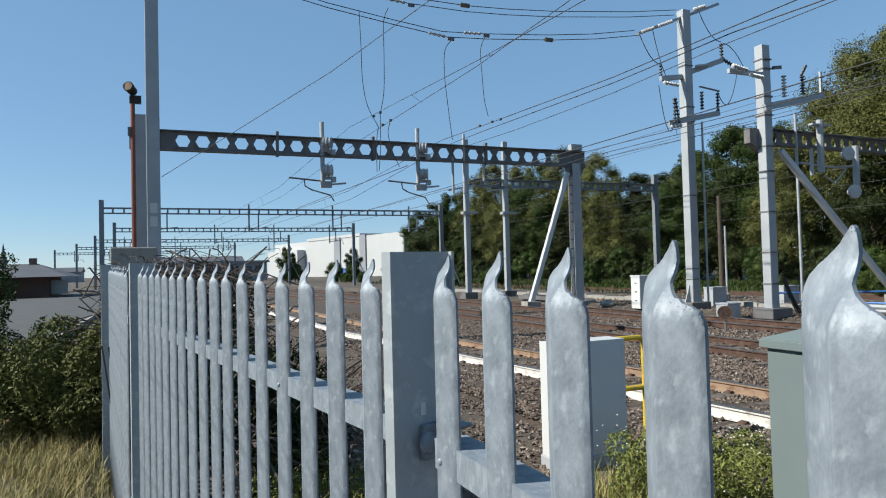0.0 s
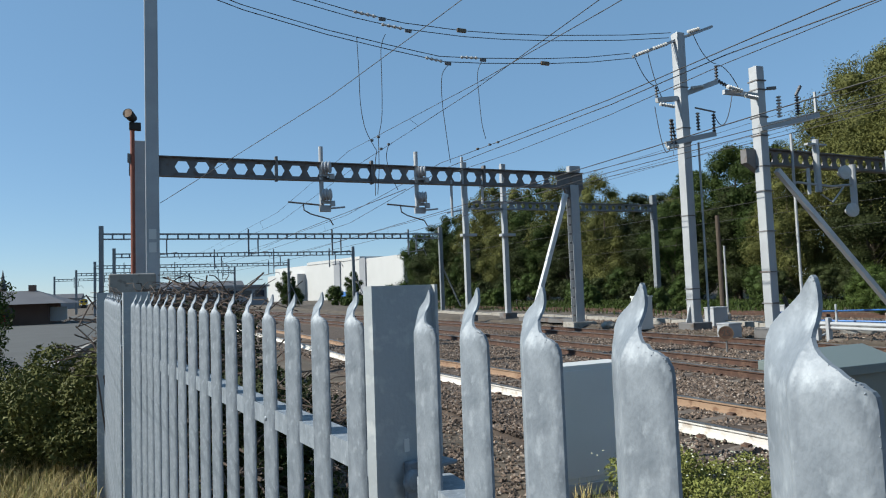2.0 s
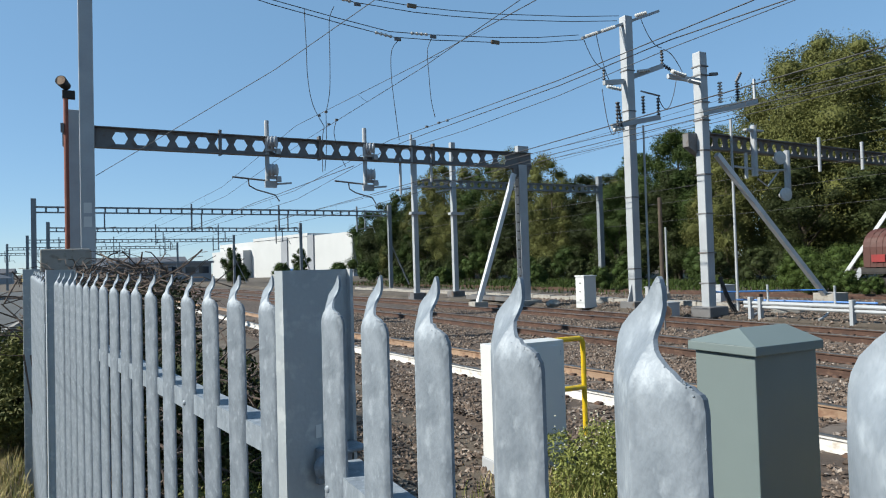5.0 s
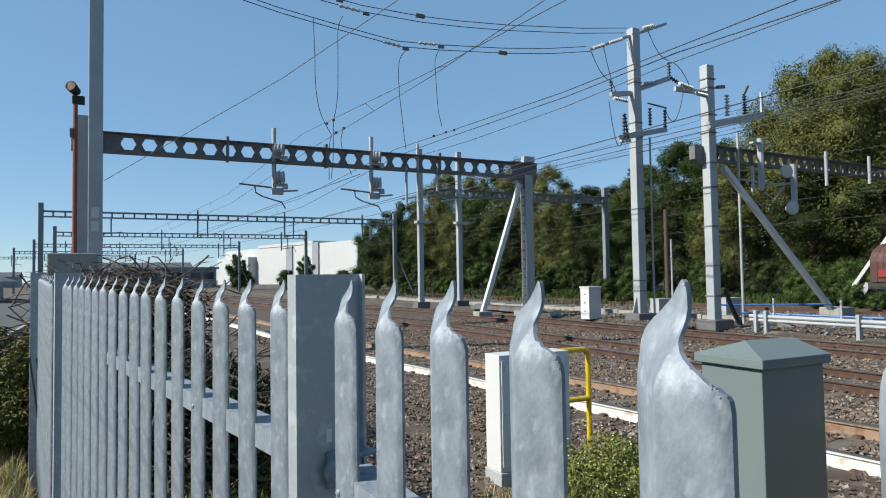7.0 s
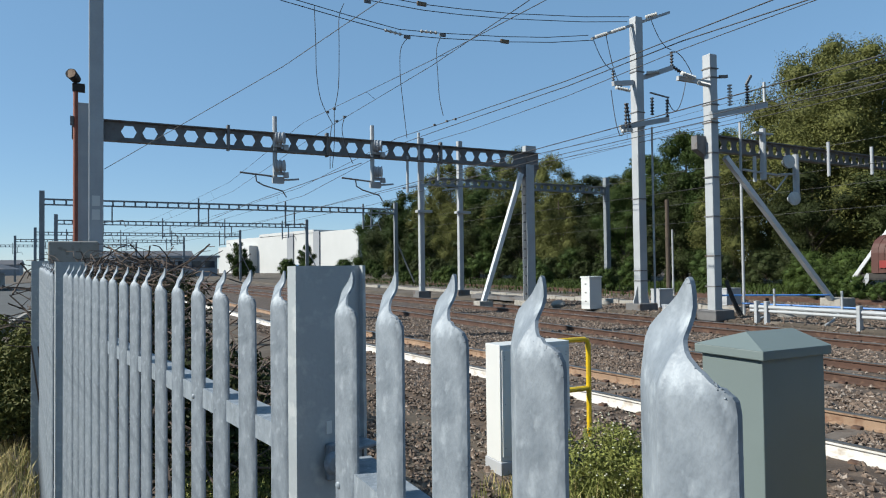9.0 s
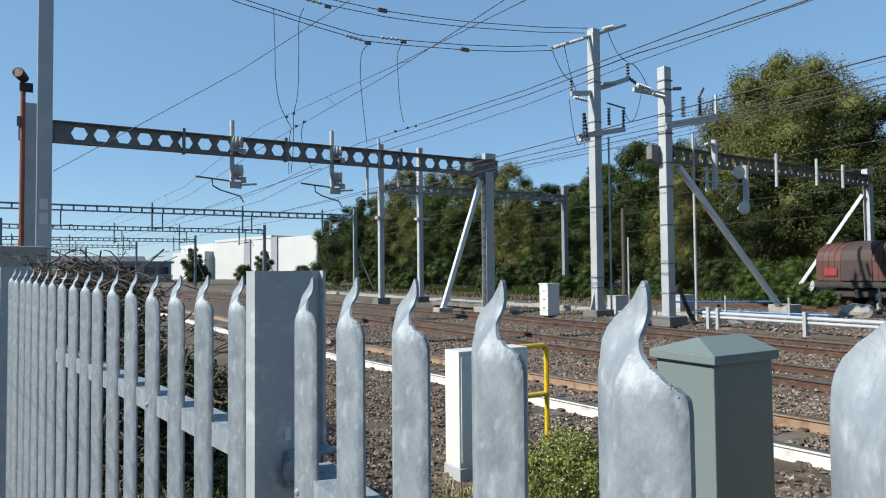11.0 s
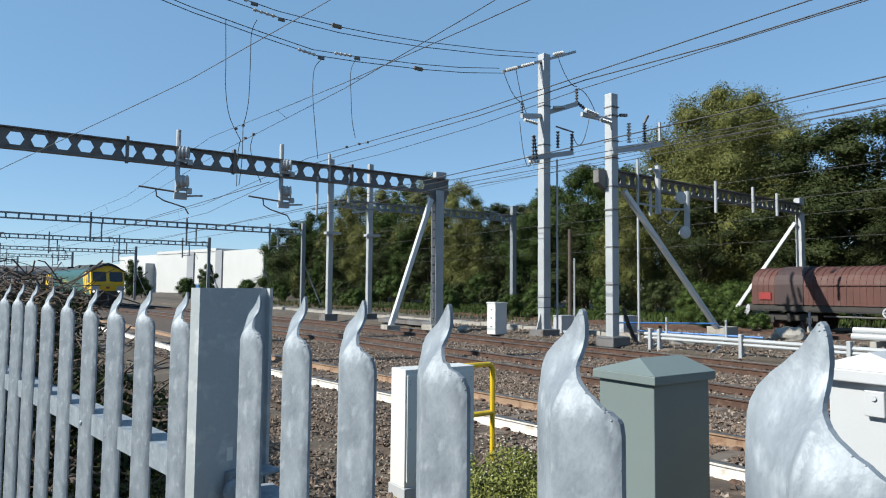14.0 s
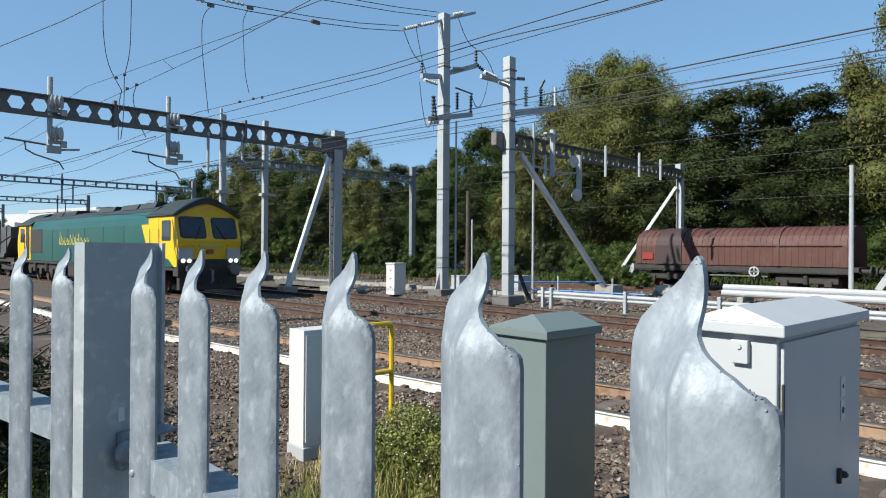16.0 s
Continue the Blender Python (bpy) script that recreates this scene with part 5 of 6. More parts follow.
def make_loco():
    e = thing("locomotive", "green and yellow diesel freight locomotive with dark roof", "locomotive")
    L = 21.3
    part("engine_body", Mesh().prism([(-1.30, 1.12), (-1.30, 2.80), (-1.24, 3.10), (-1.10, 3.34), (1.10, 3.34), (1.24, 3.10), (1.30, 2.80), (1.30, 1.12)], 'y', 2.6, L - 2.2), LOCO_GREEN, e, "dark green body with sloping upper sides")
    part("roof", Mesh().prism([(-1.12, 3.33), (-0.9, 3.52), (-0.5, 3.62), (0.5, 3.62), (0.9, 3.52), (1.12, 3.33)], 'y', 2.5, L - 2.1), LOCO_ROOF, e, "sooty dark roof")
    for y0, y1 in ((3.0, 4.6), (4.8, 6.6), (7.4, 9.4), (12.5, 14.4), (14.6, 16.5)):
        part("roof_vent", Mesh().prism([(-0.95, 3.5), (-0.8, 3.74), (0.8, 3.74), (0.95, 3.5)], 'y', y0, y1), LOCO_ROOF, e)
    part("exhaust", Mesh().box(-0.35, 0.35, 9.8, 10.6, 3.55, 3.86, 0.03), DARK, e)
    for yy in (5.2, 7.6, 10.0, 12.4, 14.8):
        part("panel_seam", Mesh().box(-1.307, -1.301, yy, yy + 0.03, 1.14, 2.80), LOCO_ROOF, e)
    for yy in (5.6, 8.0):
        part("side_grille", Mesh().box(-1.312, -1.301, yy, yy + 1.5, 1.25, 1.62), LOCO_ROOF, e, "dark low side grille")
    part("radiator_grille", Mesh().box(-1.318, -1.301, 16.6, 18.7, 1.55, 2.85, 0.01), DARK, e, "black radiator grille behind the rear cab")
    for end in (0, 1):
        m = Matrix.Identity(4) if end == 0 else Matrix.Translation((0, L, 0)) @ Matrix.Rotation(math.pi, 4, 'Z')

        def put(name, mesh, material, parent, label="", m=m):
            mesh.v = [tuple(m @ Vector(p)) for p in mesh.v]
            return part(name, mesh, material, parent, label)

        # cab shell: upright nose, windscreen face leaning back, arched brow under the roof
        sec = [(0.10, 1.42), (0.02, 2.14), (0.33, 3.12), (2.65, 3.14), (2.65, 1.12), (0.10, 1.12)]
        cab = put("cab", Mesh().prism(sec, 'x', -1.31, 1.31), LOCO_YEL, e, "warning yellow cab")
        put("brow", Mesh().prism(arch(1.31, 3.11, 3.60), 'y', 0.325, 2.6), LOCO_YEL, cab, "arched yellow brow over the windscreens")
        outer, inner = arch(1.40, 3.10, 3.86), arch(1.325, 3.06, 3.62)
        put("cab_roof", Mesh().prism(outer + inner[::-1], 'y', 0.20, 2.75), LOCO_ROOF, cab, "dark overhanging cab roof")
        tilt = math.degrees(math.atan2(0.31, 0.98))
        lay = pose(0, 0.02, 2.14, -tilt, 0, 0)
        for s in (-1, 1):
            x0, x1 = (0.13, 1.19) if s > 0 else (-1.19, -0.13)
            f = Mesh().prism(rounded(x0, x1, 0.08, 0.97, 0.13), 'y', -0.012, 0.02)
            f.v = [lay @ Vector(p) for p in f.v]
            rim = put("window_frame", f, DARK, cab, "black rubber windscreen seal")
            g = Mesh().prism(rounded(x0 + 0.05, x1 - 0.05, 0.13, 0.92, 0.10), 'y', -0.022, 0.0)
            g.v = [lay @ Vector(p) for p in g.v]
            put("windscreen", g, GLASS, rim, "dark windscreen pane")
            w = Mesh().bar((s * 0.62, -0.035, 0.02), (s * 0.32, -0.035, 0.62), 0.03, 0.02, (0, 1, 0))
            w.v = [lay @ Vector(p) for p in w.v]
            put("wiper", w, DARK, cab)
            put("lamp_panel", Mesh().prism(rounded(min(s * 0.70, s * 1.28), max(s * 0.70, s * 1.28), 1.40, 1.84, 0.05), 'y', 0.0, 0.12), STEEL, cab, "grey lamp panel")
            for q in (0.86, 1.10):
                put("headlight", Mesh().lathe((s * q, 0.03, 1.36), [(0, 0.08), (0.05, 0.08), (0.06, 0.03)], 12, (0, -1, 0)), HEADLAMP if end == 0 else INSUL, cab, "round white headlight")
            put("hand_rail", Mesh().path([(s * 1.22, 0.02, 1.95), (s * 1.22, -0.06, 1.97), (s * 0.70, -0.06, 1.97), (s * 0.70, 0.04, 1.95)], 0.018, 6), LOCO_YEL, cab)
            wf = put("side_window_frame", Mesh().prism(rounded(0.62, 1.42, 2.12, 2.92, 0.08), 'x', s * 1.29, s * 1.318), DARK, cab, "black side window seal")
            put("side_window", Mesh().prism(rounded(0.68, 1.36, 2.18, 2.86, 0.05), 'x', s * 1.29, s * 1.325), GLASS, wf, "cab side window")
            put("cab_door", Mesh().prism(rounded(1.72, 2.36, 1.2, 3.04, 0.04), 'x', s * 1.29, s * 1.318), LOCO_YEL if end == 0 else DARK, cab)
            for yy in (1.64, 2.44):
                put("grab_rail", Mesh().tube((s * 1.36, yy, 1.25), (s * 1.36, yy, 2.6), 0.018, n=6), STEEL if end == 0 else DARK, cab)
            if end == 0:
                put("yellow_flash", Mesh().prism([(2.60, 1.75), (2.75, 1.62), (2.95, 2.10), (3.35, 2.79), (2.60, 2.79)], 'x', s * 1.295, s * 1.312), LOCO_YEL, cab, "slanted yellow flash")
                put("green_hem", Mesh().prism([(0.35, 1.12), (2.6, 1.12), (2.6, 1.72), (1.5, 1.52), (0.8, 1.40)], 'x', s * 1.295, s * 1.3135), LOCO_GREEN, cab, "green curve along the bottom of the cab side")
        put("emblem", Mesh().box(-0.14, 0.14, -0.01, 0.10, 1.62, 1.80, 0.02), ORANGE, cab, "small reddish emblem as a plain shape")
        put("name_bar", Mesh().box(-0.45, 0.45, -0.004, 0.10, 1.90, 2.0, 0.004), LOGO, cab, "faint gold bar under the windscreens")
        put("buffer_beam", Mesh().box(-1.28, 1.28, 0.06, 0.5, 0.75, 1.42, 0.03).box(-1.2, 1.2, 0.1, 0.35, 0.22, 0.8, 0.03), DARK, e, "black buffer beam and plough")
        put("coupling", Mesh().path([(0, 0.06, 1.0), (0, -0.18, 0.98), (0, -0.22, 0.6), (0, -0.1, 0.5)], 0.05, 7), STEEL_DK, e)
        for s in (-0.5, -0.32, 0.32, 0.5):
            put("air_hose", Mesh().path([(s, 0.06, 1.0), (s, -0.08, 0.9), (s * 1.05, -0.1, 0.6), (s * 1.1, 0.02, 0.45)], 0.025, 6), DARK, e)
        for s in (-0.87, 0.87):
            put("buffer", Mesh().lathe((s, 0.1, 1.05), [(0, 0.13), (0.4, 0.12), (0.41, 0.25), (0.48, 0.24)], 14, (0, -1, 0)), STEEL_DK, e)
    lg = Mesh()
    for k, h in enumerate((0.66, 0.34, 0.36, 0.34, 0.50, 0.52, 0.46, 0.54, 0.34, 0.34, 0.34)):
        y = 13.7 - 0.40 * k
        for dy in (0.0, 0.2):
            lg.prism([(y - dy, 1.98), (y - dy - 0.07, 1.98), (y - dy - 0.07 - h * 0.2, 1.98 + h * (1 if dy == 0 else 0.7)), (y - dy - h * 0.2, 1.98 + h * (1 if dy == 0 else 0.7))], 'x', -1.315, -1.303)
        lg.prism([(y, 1.98), (y - 0.24, 1.98), (y - 0.25, 2.05), (y, 2.05)], 'x', -1.315, -1.303)
    part("lettering", lg, LOGO, e, "faded gold company lettering as plain bars")
    part("tank", Mesh().box(-1.25, 1.25, 8.6, 12.6, 0.35, 1.12, 0.1), DARK, e, "black fuel tank")
    part("sole_bar", Mesh().box(-1.28, 1.28, 0.5, L - 0.5, 0.98, 1.12), DARK, e)
    for yy in (4.2, L - 4.2):
        F = Mesh().box(-0.9, 0.9, yy - 1.2, yy + 1.2, 0.5, 0.95)
        for s in (-1, 1):
            F.prism([(yy - 2.6, 0.55), (yy - 2.5, 0.95), (yy + 2.5, 0.95), (yy + 2.6, 0.55), (yy + 1.3, 0.5), (yy + 1.0, 0.68), (yy - 1.0, 0.68), (yy - 1.3, 0.5)], 'x', s * 0.92, s * 1.15)
            for w in (-1.9, 0, 1.9):
                F.box(min(s * 1.14, s * 1.24), max(s * 1.14, s * 1.24), yy + w - 0.2, yy + w + 0.2, 0.36, 0.72, 0.04)
            for w in (-1.0, 1.0):
                F.lathe((s * 1.16, yy + w, 0.55), [(0, 0.13), (0.42, 0.13)], 10)
        b = part("bogie", F, DARK, e)
        for w in (-1.9, 0, 1.9):
            part("wheelset", Mesh().lathe((-0.80, yy + w, 0.535), [(0, 0.05), (0, 0.53), (0.12, 0.52), (0.13, 0.1), (1.47, 0.1), (1.48, 0.52), (1.60, 0.53), (1.60, 0.05)], 20, (1, 0, 0)), RUST, b)
    return e


HEADLAMP = mat("lit_headlamp", (0.95, 0.95, 0.9), (0.9, 0.9, 0.85), 0.2, 0, 4, 20, 0)
HEADLAMP.node_tree.nodes["Principled BSDF"].inputs["Emission Color"].default_value = (1, 0.97, 0.9, 1)
HEADLAMP.node_tree.nodes["Principled BSDF"].inputs["Emission Strength"].default_value = 0.9


def make_hopper():
    e = thing("hopper_wagon", "grimy dark grey hopper wagon behind the locomotive", "wagon", "train wagons")
    part("hopper", Mesh().prism([(0.4, 3.1), (13.4, 3.1), (13.4, 2.4), (11.8, 1.2), (2.0, 1.2), (0.4, 2.4)], 'x', -1.33, 1.33), HOPPER, e)
    R = Mesh()
    for k in range(9):
        R.box(-1.38, -1.33, 1.2 + 1.4 * k, 1.32 + 1.4 * k, 1.5, 3.1)
    tagged(part("rib", R, HOPPER, e), kind="stuff")
    part("frame", Mesh().box(-1.2, 1.2, 0.2, 13.6, 0.95, 1.2), DARK, e)
    for yy in (2.2, 11.6):
        b = part("bogie", Mesh().box(-1.05, -0.85, yy - 1.3, yy + 1.3, 0.45, 0.8).box(0.85, 1.05, yy - 1.3, yy + 1.3, 0.45, 0.8), DARK, e)
        for s in (-0.9, 0.9):
            part("wheelset", Mesh().lathe((-0.80, yy + s, 0.46), [(0, 0.46), (0.12, 0.45), (0.13, 0.1), (1.47, 0.1), (1.48, 0.45), (1.60, 0.46)], 16, (1, 0, 0)), DARK, b)
    return e


loco = make_loco()
hopper = make_hopper()
hopper_two = make_hopper()


# ---------- far building, station, cars ----------
def warehouse():
    w = thing("warehouse", "large white clad industrial building in the distance", "building", at=pose(62, 175, 0, 0, 0, 14.5))
    part("wall", Mesh().box(0, 40, 0, 88, 0, 12.3), CLAD, w, "white clad wall")
    part("gable", Mesh().box(0.05, 40, -0.4, 0, 0, 11.4), CLAD_GREY, w, "grey end wall")
    for y0, y1 in ((20, 23.5), (36, 40)):
        part("grey_strip", Mesh().box(-0.4, 0, y0, y1, 0, 12.6), CLAD_GREY, w, "grey vertical cladding strip")
    part("parapet", Mesh().box(-0.2, 40.2, 23.5, 60, 12.3, 13.2), CLAD, w)
    part("loading_bay", Mesh().box(-0.5, 0, 30, 35, 0, 2.6), BLUE, w, "blue loading bay door")
    part("low_wing", Mesh().box(-3, 0, 62, 88, 0, 9.5), CLAD, w)
    b = thing("low_shed", "long low dark shed far along the line", "building")
    part("wall", Mesh().box(-4, 22, 205, 225, 0, 4.5), CLAD_GREY, b)
    part("roof", Mesh().prism([(203, 4.5), (227, 4.5), (215, 7.2)], 'x', -5, 23), SLATE, b)

    d = thing("depot_shed", "pale flat-roofed depot building beyond the gantries", "building")
    part("wall", Mesh().box(2, 24, 168, 182, 0, 4.4), CLAD_GREY, d)
    part("roof", Mesh().box(1.4, 24.6, 167.4, 182.6, 4.4, 4.9), CLAD_GREY, d, "grey roof edge")
    for k in range(7):
        part("window", Mesh().box(3.2 + 3 * k, 5.4 + 3 * k, 167.9, 168.0, 2.0, 3.6), GLASS, d)


def station():
    s = thing("station_building", "low brick station building with a wide slate hipped roof", "building")
    part("wall", Mesh().box(-30, -9.0, 72, 80, 0, 2.0), BRICK, s, "shaded brick wall")
    part("roof", Mesh().add([(-32, 70, 1.95), (-7.2, 70, 1.95), (-7.2, 82, 1.95), (-32, 82, 1.95), (-28, 76, 3.25), (-10.5, 76, 3.25)], [(0, 1, 5, 4), (1, 2, 5), (2, 3, 4, 5), (3, 0, 4), (3, 2, 1, 0)]), SLATE, s, "grey slate hipped roof")
    part("chimney", Mesh().box(-11.2, -10.6, 75.7, 76.3, 3.1, 3.8), BRICK, s)
    for k in range(6):
        part("window", Mesh().box(-28 + 3 * k, -26.8 + 3 * k, 71.93, 72.0, 0.7, 1.7), GLASS, s)
    part("white_panel", Mesh().box(-9.0, -7.6, 73, 73.3, 0.3, 1.6), CLAD, s, "pale end panel")
    c = thing("church_spire", "slim dark stone church spire on the skyline", "spire")
    part("tower", Mesh().box(-47.6, -45.6, 249, 251, 0, 7), BRICK, c)
    part("spire", Mesh().lathe((-46.6, 250, 7), [(0, 1.3), (3.0, 0.55), (6.5, 0.05)], 8), SLATE, c)
    for x, y, w, h, m in ((-60, 300, 30, 6, SLATE), (-25, 330, 26, 5, CLAD_GREY), (-5, 340, 14, 6, CLAD_GREY), (-90, 260, 30, 7, SLATE)):
        hs = thing("distant_house", "pale far off building on the skyline", "building", "distant buildings")
        part("wall", Mesh().box(x, x + w, y, y + 12, 0, h * 0.7), CLAD_GREY, hs)
        part("roof", Mesh().prism([(y - 0.5, h * 0.7), (y + 12.5, h * 0.7), (y + 6, h)], 'x', x - 0.5, x + w + 0.5), m, hs)


def car(x, y, ang, paint, label):
    c = thing("car", label, "car", "parked cars", at=pose(x, y, 0.03, 0, 0, ang))
    low = [(-2.1, 0.32), (-2.15, 0.62), (-1.95, 0.86), (-1.05, 0.95), (1.45, 0.97), (2.05, 0.88), (2.12, 0.45), (2.05, 0.3)]
    body = part("body", Mesh().prism(low, 'y', -0.86, 0.86), paint, c)
    top = [(-1.0, 0.94), (-0.35, 1.42), (0.95, 1.45), (1.75, 0.96)]
    part("cabin", Mesh().prism(top, 'y', -0.70, 0.70), GLASS, c, "dark glazed cabin")
    part("roof", Mesh().prism([(-0.35, 1.42), (-0.25, 1.48), (0.85, 1.50), (0.98, 1.45)], 'y', -0.68, 0.68), paint, c)
    for xx in (-1.3, 1.3):
        for s in (-0.80, 0.80):
            part("wheel", Mesh().lathe((xx, s - 0.1, 0.31), [(0, 0.05), (0, 0.30), (0.02, 0.31), (0.18, 0.31), (0.2, 0.30), (0.2, 0.05)], 16, (0, 1, 0)), TYRE, c)
    for s in (-0.6, 0.6):
        part("lamp", Mesh().box(-2.16, -2.08, s - 0.18, s + 0.18, 0.6, 0.72, 0.01), INSUL, c)


warehouse()
station()
car(-13.2, 72, 80, CAR_RED, "parked dark red hatchback in the car park")
car(-17.5, 70, 80, CAR_WHITE, "parked white car in the car park")
car(-16.2, 75, 80, CAR_RED, "parked red car in the car park")
car(-14.5, 66, 70, CAR_DARK, "parked dark blue car at the car park edge")
car(-10.5, 78, 80, CAR_DARK, "parked dark car in the car park")
o = thing("blue_hoarding", "bright blue boarded cabin beside the car park", "cabin", at=pose(-12.6, 40, 0))
part("panel", Mesh().box(-3, 1.2, 0, 2.5, 0.0, 1.65, 0.02), BLUE, o)
part("top", Mesh().box(-3.05, 1.25, -0.05, 2.55, 1.65, 1.95), CLAD, o)


# ---------- trees and plants ----------
def crown(seed, blobs, leaves, size, material, droop=0.0, heart=True):
    """Many small leaf sprays in a shell round each clump, with a dark heart that hides the sky."""
    rnd = np.random.RandomState(seed)
    V, F = [], []
    vol = np.array([b[3] ** 2 for b in blobs])
    pick = rnd.choice(len(blobs), leaves, p=vol / vol.sum())
    C = np.array([b[:3] for b in blobs])[pick]
    R = np.array([b[3] for b in blobs])[pick]
    d = rnd.normal(size=(leaves, 3))
    d /= np.linalg.norm(d, axis=1)[:, None]
    rad = R * (0.72 + 0.42 * rnd.rand(leaves) ** 1.5)
    wob = np.array([noise.noise(Vector(c + dd * r) * 0.9) for c, dd, r in zip(C, d, rad)])
    fine = np.array([noise.noise(Vector(c + dd * r) * 2.3 + Vector((7, 3, 1))) for c, dd, r in zip(C, d, rad)])
    P = C + d * (rad * (1 + 0.40 * wob + 0.25 * fine))[:, None] * np.array([1, 1, 1.2 if droop else 0.95])
    P[:, 2] -= droop * rnd.rand(leaves) ** 2
    a = rnd.normal(size=(leaves, 3)) + d * 0.2
    a[:, 2] -= droop * 0.8
    a /= np.linalg.norm(a, axis=1)[:, None]
    b = np.cross(a, d + 0.6 * rnd.normal(size=(leaves, 3)))
    b /= np.linalg.norm(b, axis=1)[:, None] + 1e-6
    s = size * (0.5 + rnd.rand(leaves))[:, None]
    q = np.stack([P - a * s, P + a * s + b * s * 0.42, P + a * s * 0.8 - b * s * 0.42], 1).reshape(-1, 3)
    me = bpy.data.meshes.new("crown")
    verts = [tuple(v) for v in q]
    faces = [(3 * i, 3 * i + 1, 3 * i + 2) for i in range(leaves)]
    for x, y, z, r in (blobs if heart else []):
        bm = bmesh.new()
        bmesh.ops.create_icosphere(bm, subdivisions=2, radius=r * 0.6)
        o = len(verts)
        bm.verts.index_update()
        for v in bm.verts:
            k = 1 + 0.3 * noise.noise(v.co * 1.1 + Vector((x, y, z)))
            verts.append((x + v.co.x * k, y + v.co.y * k, z + v.co.z * k * 0.9))
        faces += [tuple(v.index + o for v in f.verts) for f in bm.faces]
        bm.free()
    me.from_pydata(verts, [], faces)
    me.materials.append(material)
    return me


def tree_proto(seed, h, spread, material, label, leaves=7000, size=0.30, low=0.12, droop=0.0, name="tree"):
    rnd = random.Random(seed)
    t = thing(name, label, "tree" if name == "tree" else "bush", "trees on the bank" if name == "tree" else "bushes")
    blobs = []
    n = 24
    for k in range(n):
        f = low + (1 - low) * (k + 0.5) / n
        w = spread * (math.sin(math.pi * min(1, 0.16 + 0.80 * f)) ** 0.7) * rnd.uniform(0.35, 0.75)
        a = k * 2.4 + rnd.uniform(-0.5, 0.5)
        r = spread * rnd.uniform(0.22, 0.40) * (1.05 - 0.45 * f)
        blobs.append((w * math.cos(a), w * math.sin(a), min(h * f, h - r * 0.95), r))
    blobs.append((0, 0, h * 0.55, spread * 0.55))
    M = Mesh()
    M.tube((0, 0, -0.2), (0, 0, h * 0.35), h * 0.022, h * 0.016, 8)
    M.tube((0, 0, h * 0.35), (0.2, 0.1, h * 0.8), h * 0.016, h * 0.005, 7)
    for x, y, z, r in blobs[3:18]:
        M.tube((0, 0, z * 0.55), (x, y, z), h * 0.008, h * 0.003, 5)
    part("trunk", M, BARK, t)
    part("crown", crown(seed, blobs, leaves, size, material, droop), None, t)
    return t


PROTO = {
    "willow": tree_proto(3, 17.0, 6.6, LEAF_OLIVE, "large olive-green willow with a tall ragged crown", 150000, 0.075, 0.10, 0.9),
    "dark": tree_proto(5, 14.0, 4.6, LEAF_DARK, "dense dark green tree on the bank", 54000, 0.082),
    "mid": tree_proto(8, 13.0, 4.8, LEAF_MID, "mid-green broadleaf tree on the bank", 54000, 0.082),
    "bright": tree_proto(11, 12.0, 4.0, LEAF_BRIGHT, "bright green young tree on the bank", 50000, 0.08),
    "olive": tree_proto(14, 14.0, 4.6, LEAF_OLIVE, "olive-green tree with feathery top", 60000, 0.078, 0.10, 0.5),
    "bush": tree_proto(21, 4.2, 2.9, LEAF_MID, "low spreading green bush below the trees", 10500, 0.072, 0.2, 0, "bush"),
    "bush_dark": tree_proto(24, 4.6, 2.8, LEAF_DARK, "low dark green bush below the trees", 10500, 0.072, 0.2, 0, "bush"),
    "bush_bright": tree_proto(27, 3.4, 2.6, LEAF_BRIGHT, "low bright green bush in sunlight", 10500, 0.066, 0.2, 0, "bush"),
}
USED = set()


def plant(kind, x, y, h, rz=None, wide=1.0):
    base = PROTO[kind]
    own = {"willow": 17, "dark": 14, "mid": 13, "bright": 12, "olive": 14, "bush": 4.2, "bush_dark": 4.6, "bush_bright": 3.4}[kind]
    s = h / own
    rz = random.uniform(0, 360) if rz is None else rz
    m = pose(x, y, -0.1, 0, 0, rz) @ Matrix.Diagonal((s * wide, s * wide, s, 1))
    if kind in USED:
        copy_thing(base, m)
    else:
        USED.add(kind)
        base.matrix_world = m


ROW = [("dark", 53, -6, 15), ("dark", 52, 0, 14), ("olive", 51, 4.5, 16.0), ("olive", 50, 10.5, 16.6), ("dark", 52, 14.5, 13.0), ("dark", 53, 18, 12.6), ("dark", 51.5, 21.5, 13.4), ("dark", 52, 25.0, 13.0),
       ("willow", 53, 33.0, 18.9), ("willow", 54, 36.5, 18.2), ("mid", 50, 43.0, 14.0), ("bright", 51, 48, 14.8), ("bright", 51, 53, 10.8), ("olive", 52, 57, 9.8), ("dark", 54, 61, 11.4), ("dark", 54, 66, 12.0),
       ("olive", 53, 72, 14.3), ("olive", 52, 78, 15.8), ("mid", 52, 84, 15.6), ("olive", 52, 91, 15.6), ("olive", 51, 98, 16.6), ("olive", 51, 105, 15.4), ("mid", 50, 113, 14.6), ("dark", 50, 121, 13.8), ("mid", 50, 130, 13.0)]
for kind, x, y, h in ROW:
    plant(kind, x, y, h, None, 1.28 if kind == "dark" and y < 30 else 1.0)
for k in range(20):
    y = -6 + 6.4 * k
    plant(("dark", "mid", "dark", "olive")[k % 4] if k > 6 else "dark", 48.0 + random.uniform(-0.8, 0.8), y + random.uniform(-1.5, 1.5), random.uniform(8.0, 10.5), None, 1.05)
